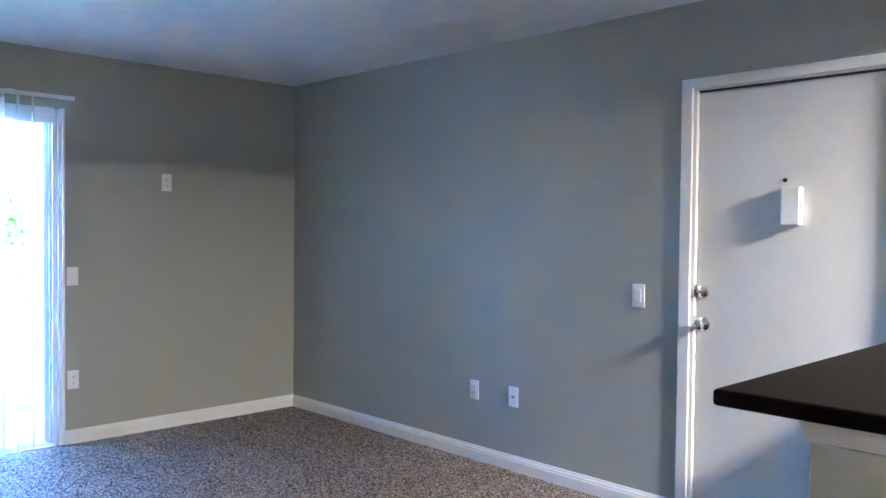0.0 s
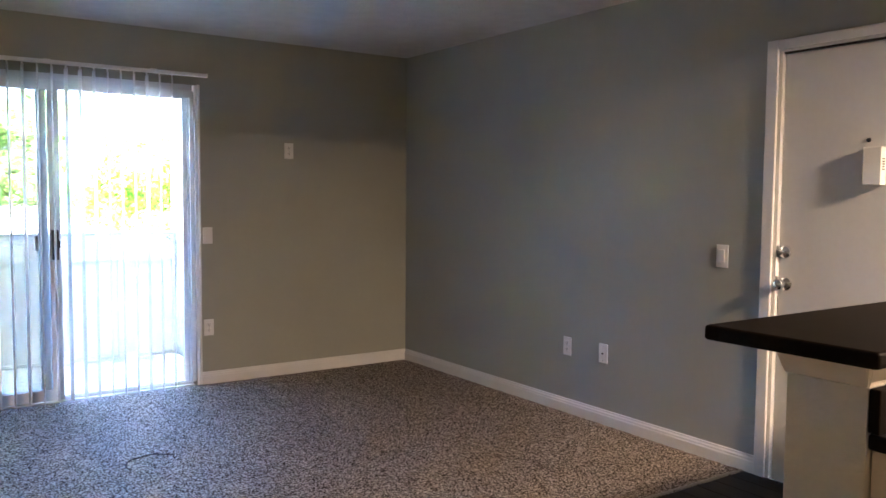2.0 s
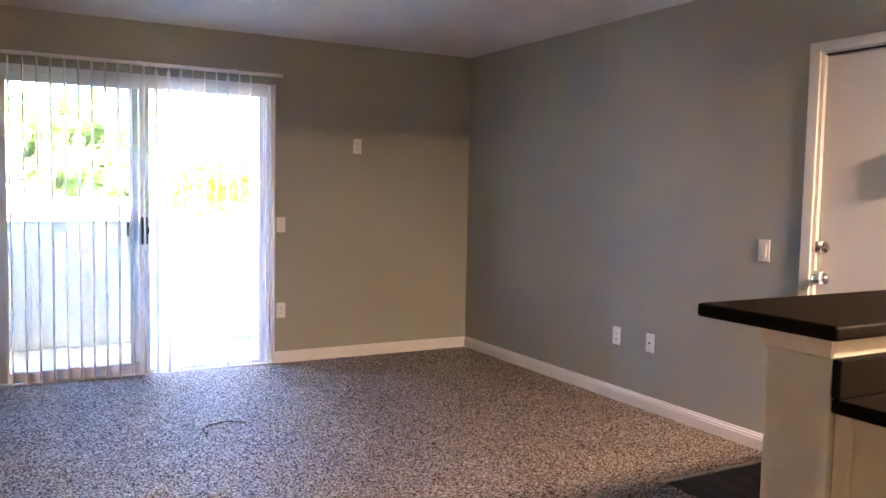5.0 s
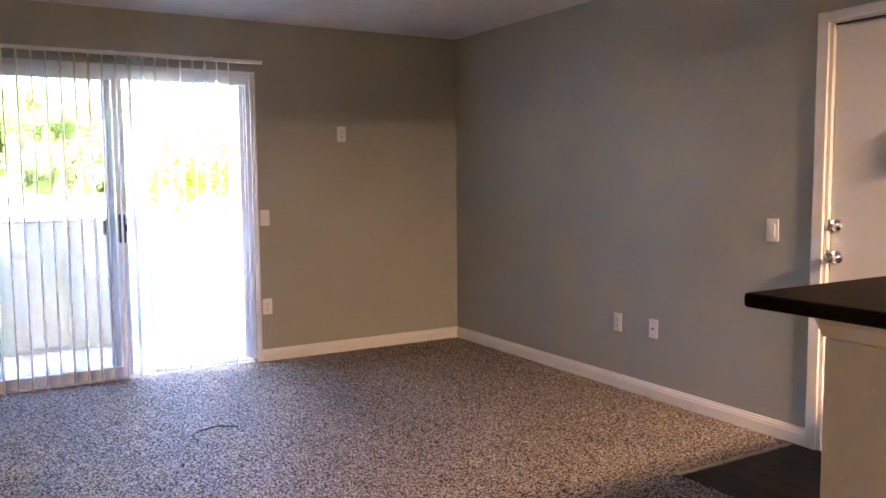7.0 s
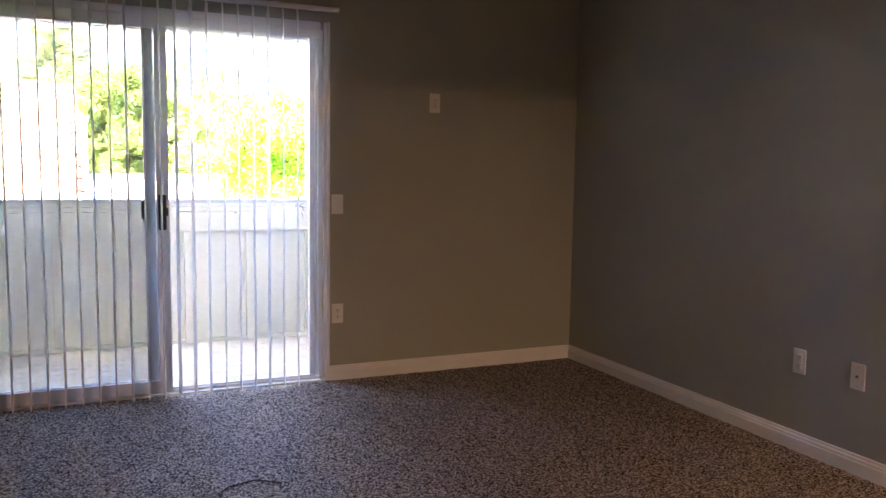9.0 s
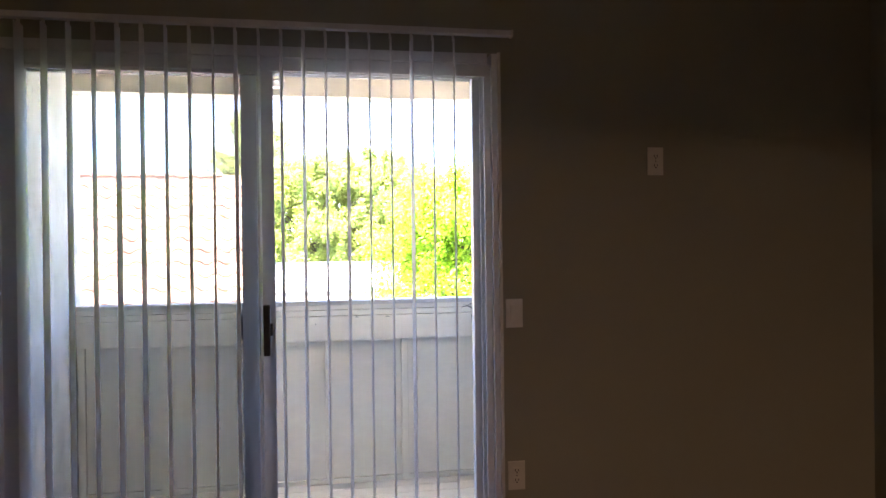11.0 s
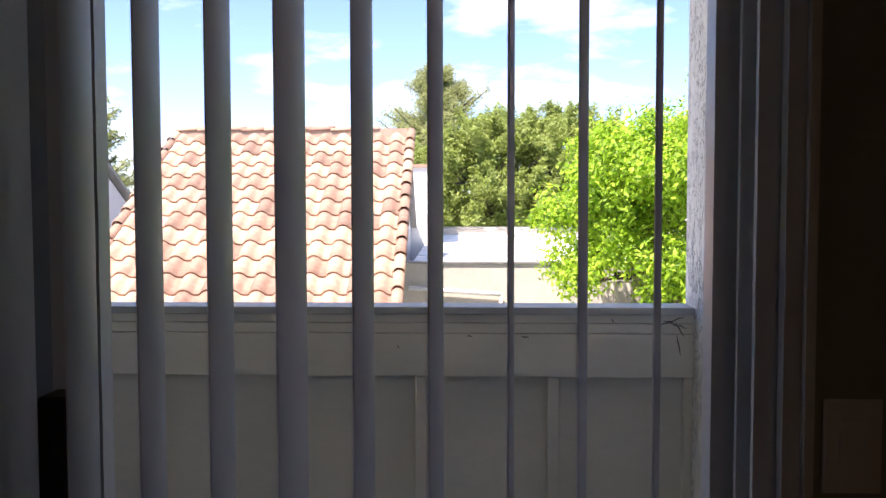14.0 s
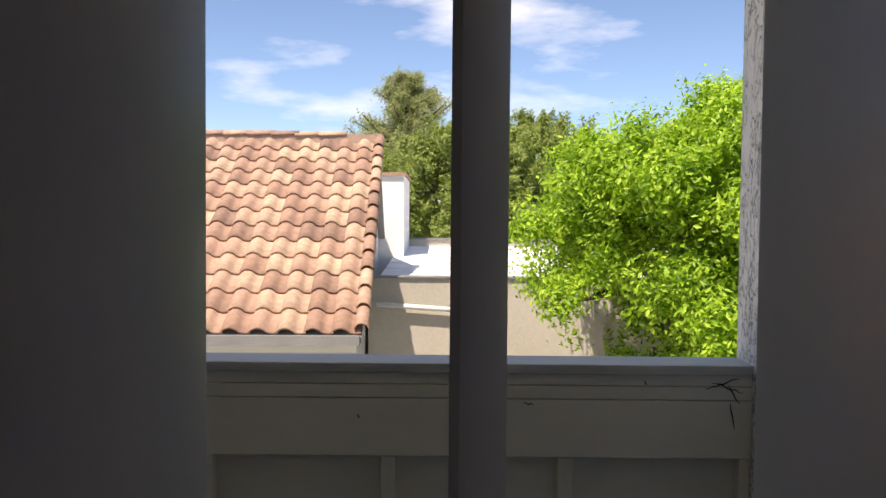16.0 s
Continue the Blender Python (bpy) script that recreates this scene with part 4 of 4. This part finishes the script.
def limb_mesh(name, segs, material):
    bm = bmesh.new()
    for p, q, r0, r1 in segs:
        p, q = Vector(p), Vector(q)
        d = (q - p).normalized()
        s = d.orthogonal().normalized()
        t = d.cross(s)
        k = 9
        r_a = [bm.verts.new(p + (s * math.cos(i * math.tau / k) + t * math.sin(i * math.tau / k)) * r0) for i in range(k)]
        r_b = [bm.verts.new(q + (s * math.cos(i * math.tau / k) + t * math.sin(i * math.tau / k)) * r1) for i in range(k)]
        for i in range(k):
            bm.faces.new((r_a[i], r_a[(i + 1) % k], r_b[(i + 1) % k], r_b[i]))
    return mesh_of(name, bm, material, True)


def broad_tree(name, label, base, height, radius, clumps, leaves, size, material, seed, low=0.25, aspect=0.45, shoots=9, shoot=0.2, lift=0.5, undercut=-2.0):
    """A trunk that forks into limbs; each limb ends in a spray of leafy shoots that point outward and up."""
    rng = np.random.default_rng(seed)
    t = thing(name, label, "tree", base, "trees beyond the balcony")
    centre = np.array([0, 0, height * (1 + low) / 2])
    rz = height * (1 - low) / 2
    segs = [((0, 0, 0), (0.05, 0.03, height * 0.35), radius * 0.11, radius * 0.08)]
    pts, nrm = [], []
    per = leaves // (clumps * shoots)
    for _ in range(clumps):
        d = rng.normal(size=3)
        d /= np.linalg.norm(d)
        if d[2] < -0.1 and d[0] < undercut:
            d[0] = abs(d[0])
        rr = rng.uniform(0.35, 1.0) ** 0.5
        c = centre + d * np.array([radius, radius, rz]) * rr * rng.uniform(0.80, 1.0)
        for _ in range(shoots):
            way = d * 0.7 + rng.normal(size=3) * 0.75 + np.array([0, 0, lift])
            way /= np.linalg.norm(way)
            ln = radius * shoot * rng.uniform(0.55, 1.3)
            k = rng.uniform(0.05, 1.0, (per, 1))
            spread = radius * 0.045 * (1.15 - 0.75 * k)
            o = rng.normal(size=(per, 3))
            pts.append(c + way * k * ln + o * spread)
            nrm.append(o * 0.5 + way * 0.6)
        if rng.random() < 0.3:
            m = centre * 0.55 + c * 0.45 + rng.normal(size=3) * radius * 0.05
            segs.append(((0.05, 0.03, height * 0.33), tuple(m), radius * 0.02, radius * 0.012))
            segs.append((tuple(m), tuple(c), radius * 0.012, radius * 0.006))
    tr = new("trunk", limb_mesh("trunk", segs, BARK))
    tr.parent = t
    me = leaf_cloud(np.concatenate(pts), np.concatenate(nrm), size, rng, aspect)
    me.materials.append(material)
    cr = new("crown", me)
    cr.parent = t
    return t


def conifer(name, label, base, height, radius, tiers, leaves, size, material, seed, start=0.25):
    rng = np.random.default_rng(seed)
    t = thing(name, label, "tree", base, "trees beyond the balcony")
    segs = [((0, 0, 0), (0, 0, height * 0.98), radius * 0.09, radius * 0.012)]
    pts, nrm = [], []
    per = leaves // tiers
    for i in range(tiers):
        f = start + (1 - start) * (i + rng.random()) / tiers
        a = rng.uniform(0, math.tau)
        ln = radius * (1 - (f - start) / (1 - start)) ** 0.75 * rng.uniform(0.55, 1.1) + 0.12 * radius
        z = height * f
        end = np.array([math.cos(a) * ln, math.sin(a) * ln, z + ln * rng.uniform(0.25, 0.75)])
        segs.append(((0, 0, z), tuple(end), radius * 0.022, radius * 0.006))
        k = rng.uniform(0.3, 1.05, (per, 1))
        p = np.array([0, 0, z]) * (1 - k) + end * k + rng.normal(size=(per, 3)) * radius * (0.085 - 0.05 * k)
        pts.append(p)
        nrm.append(np.tile([0, 0, 0.8], (per, 1)))
    tr = new("trunk", limb_mesh("trunk", segs, BARK))
    tr.parent = t
    me = leaf_cloud(np.concatenate(pts), np.concatenate(nrm), size, rng, 0.22)
    me.materials.append(material)
    cr = new("crown", me)
    cr.parent = t
    return t


broad_tree("broadleaf_tree", "dense bright green leafy tree beside the flat-roofed building", (1.40, 8.7, GZ), 6.15, 2.72, 400, 340000, 0.036, LEAF, 3, 0.24, 0.42, 12, 0.16, 0.55, -0.60)
broad_tree("olive_tree", "rounded dull green tree behind the flat roof", (-1.6, 25, GZ), 7.6, 2.7, 150, 110000, 0.07, OLIVE, 4, 0.35, 0.3, 8, 0.26, 1.0)
broad_tree("olive_tree", "rounded dull green tree behind the flat roof", (1.0, 27, GZ), 7.9, 2.6, 150, 110000, 0.07, OLIVE, 14, 0.35, 0.3, 8, 0.26, 1.0)
conifer("pine_tree", "tall grey-green pine far behind the roofs", (-4.3, 45, GZ), 12.1, 4.3, 120, 52000, 0.11, PINE, 6, 0.40)
conifer("pine_tree", "grey-green pine behind the far tiled house", (-19.5, 34, GZ), 9.8, 3.0, 110, 36000, 0.12, PINE, 8, 0.3)
broad_tree("olive_tree", "low dull green tree behind the ridge", (-6.0, 34, GZ), 7.6, 3.0, 120, 60000, 0.10, OLIVE, 9, 0.35, 0.3, 7, 0.24, 0.9)

# ---- pieces of floors, last ----
vinyl = thing("vinyl_floor", "dark brown vinyl plank floor before the entry door", "floor", (-0.4, -3.9, -0.02), kind="structure")
PLANK = mesh_of("plank", box(0, 0.1235, 0, 1.21, -0.008, 0, 0.0012, 1), VINYL)
for c in range(15):
    y = NOTCH_Y + 0.003 if c < 7 else -4.60
    first = 1.21 - (c % 3) * 0.4
    width = 0.1235 if c < 6 or c > 6 else 0.06
    o = new("plank", mesh_of("plank", box(-c * 0.125 - width - 0.0005, -c * 0.125 - 0.0005, y - first, y, -0.012, -0.004, 0.0012, 1), VINYL))
    o.parent = vinyl
    o.location = -vinyl.location
    y -= first + 0.002
    while y - 1.21 > SOUTH:
        o = new("plank", PLANK)
        o.parent = vinyl
        o.location = Vector((-c * 0.125 - 0.124, y - 1.21, -0.004)) - vinyl.location
        y -= 1.212
    if y - SOUTH > 0.02:
        o = new("plank", mesh_of("plank", box(-c * 0.125 - 0.124, -c * 0.125 - 0.0005, SOUTH, y, -0.012, -0.004, 0.0012, 1), VINYL))
        o.parent = vinyl
        o.location = -vinyl.location

deck = thing("balcony_boards", "weathered pale deck boards on the balcony", "deck", (-2.52, 1.0, DZ), kind="structure")
for i in range(12):
    y0 = 0.162 + i * 0.141
    o = new("deck_board", mesh_of("deck_board", box(BAL_L + 0.002, BAL_R - 0.002, y0, y0 + 0.134, DZ - 0.03, DZ, 0.003, 1), DECK))
    o.parent = deck
    o.location = -deck.location
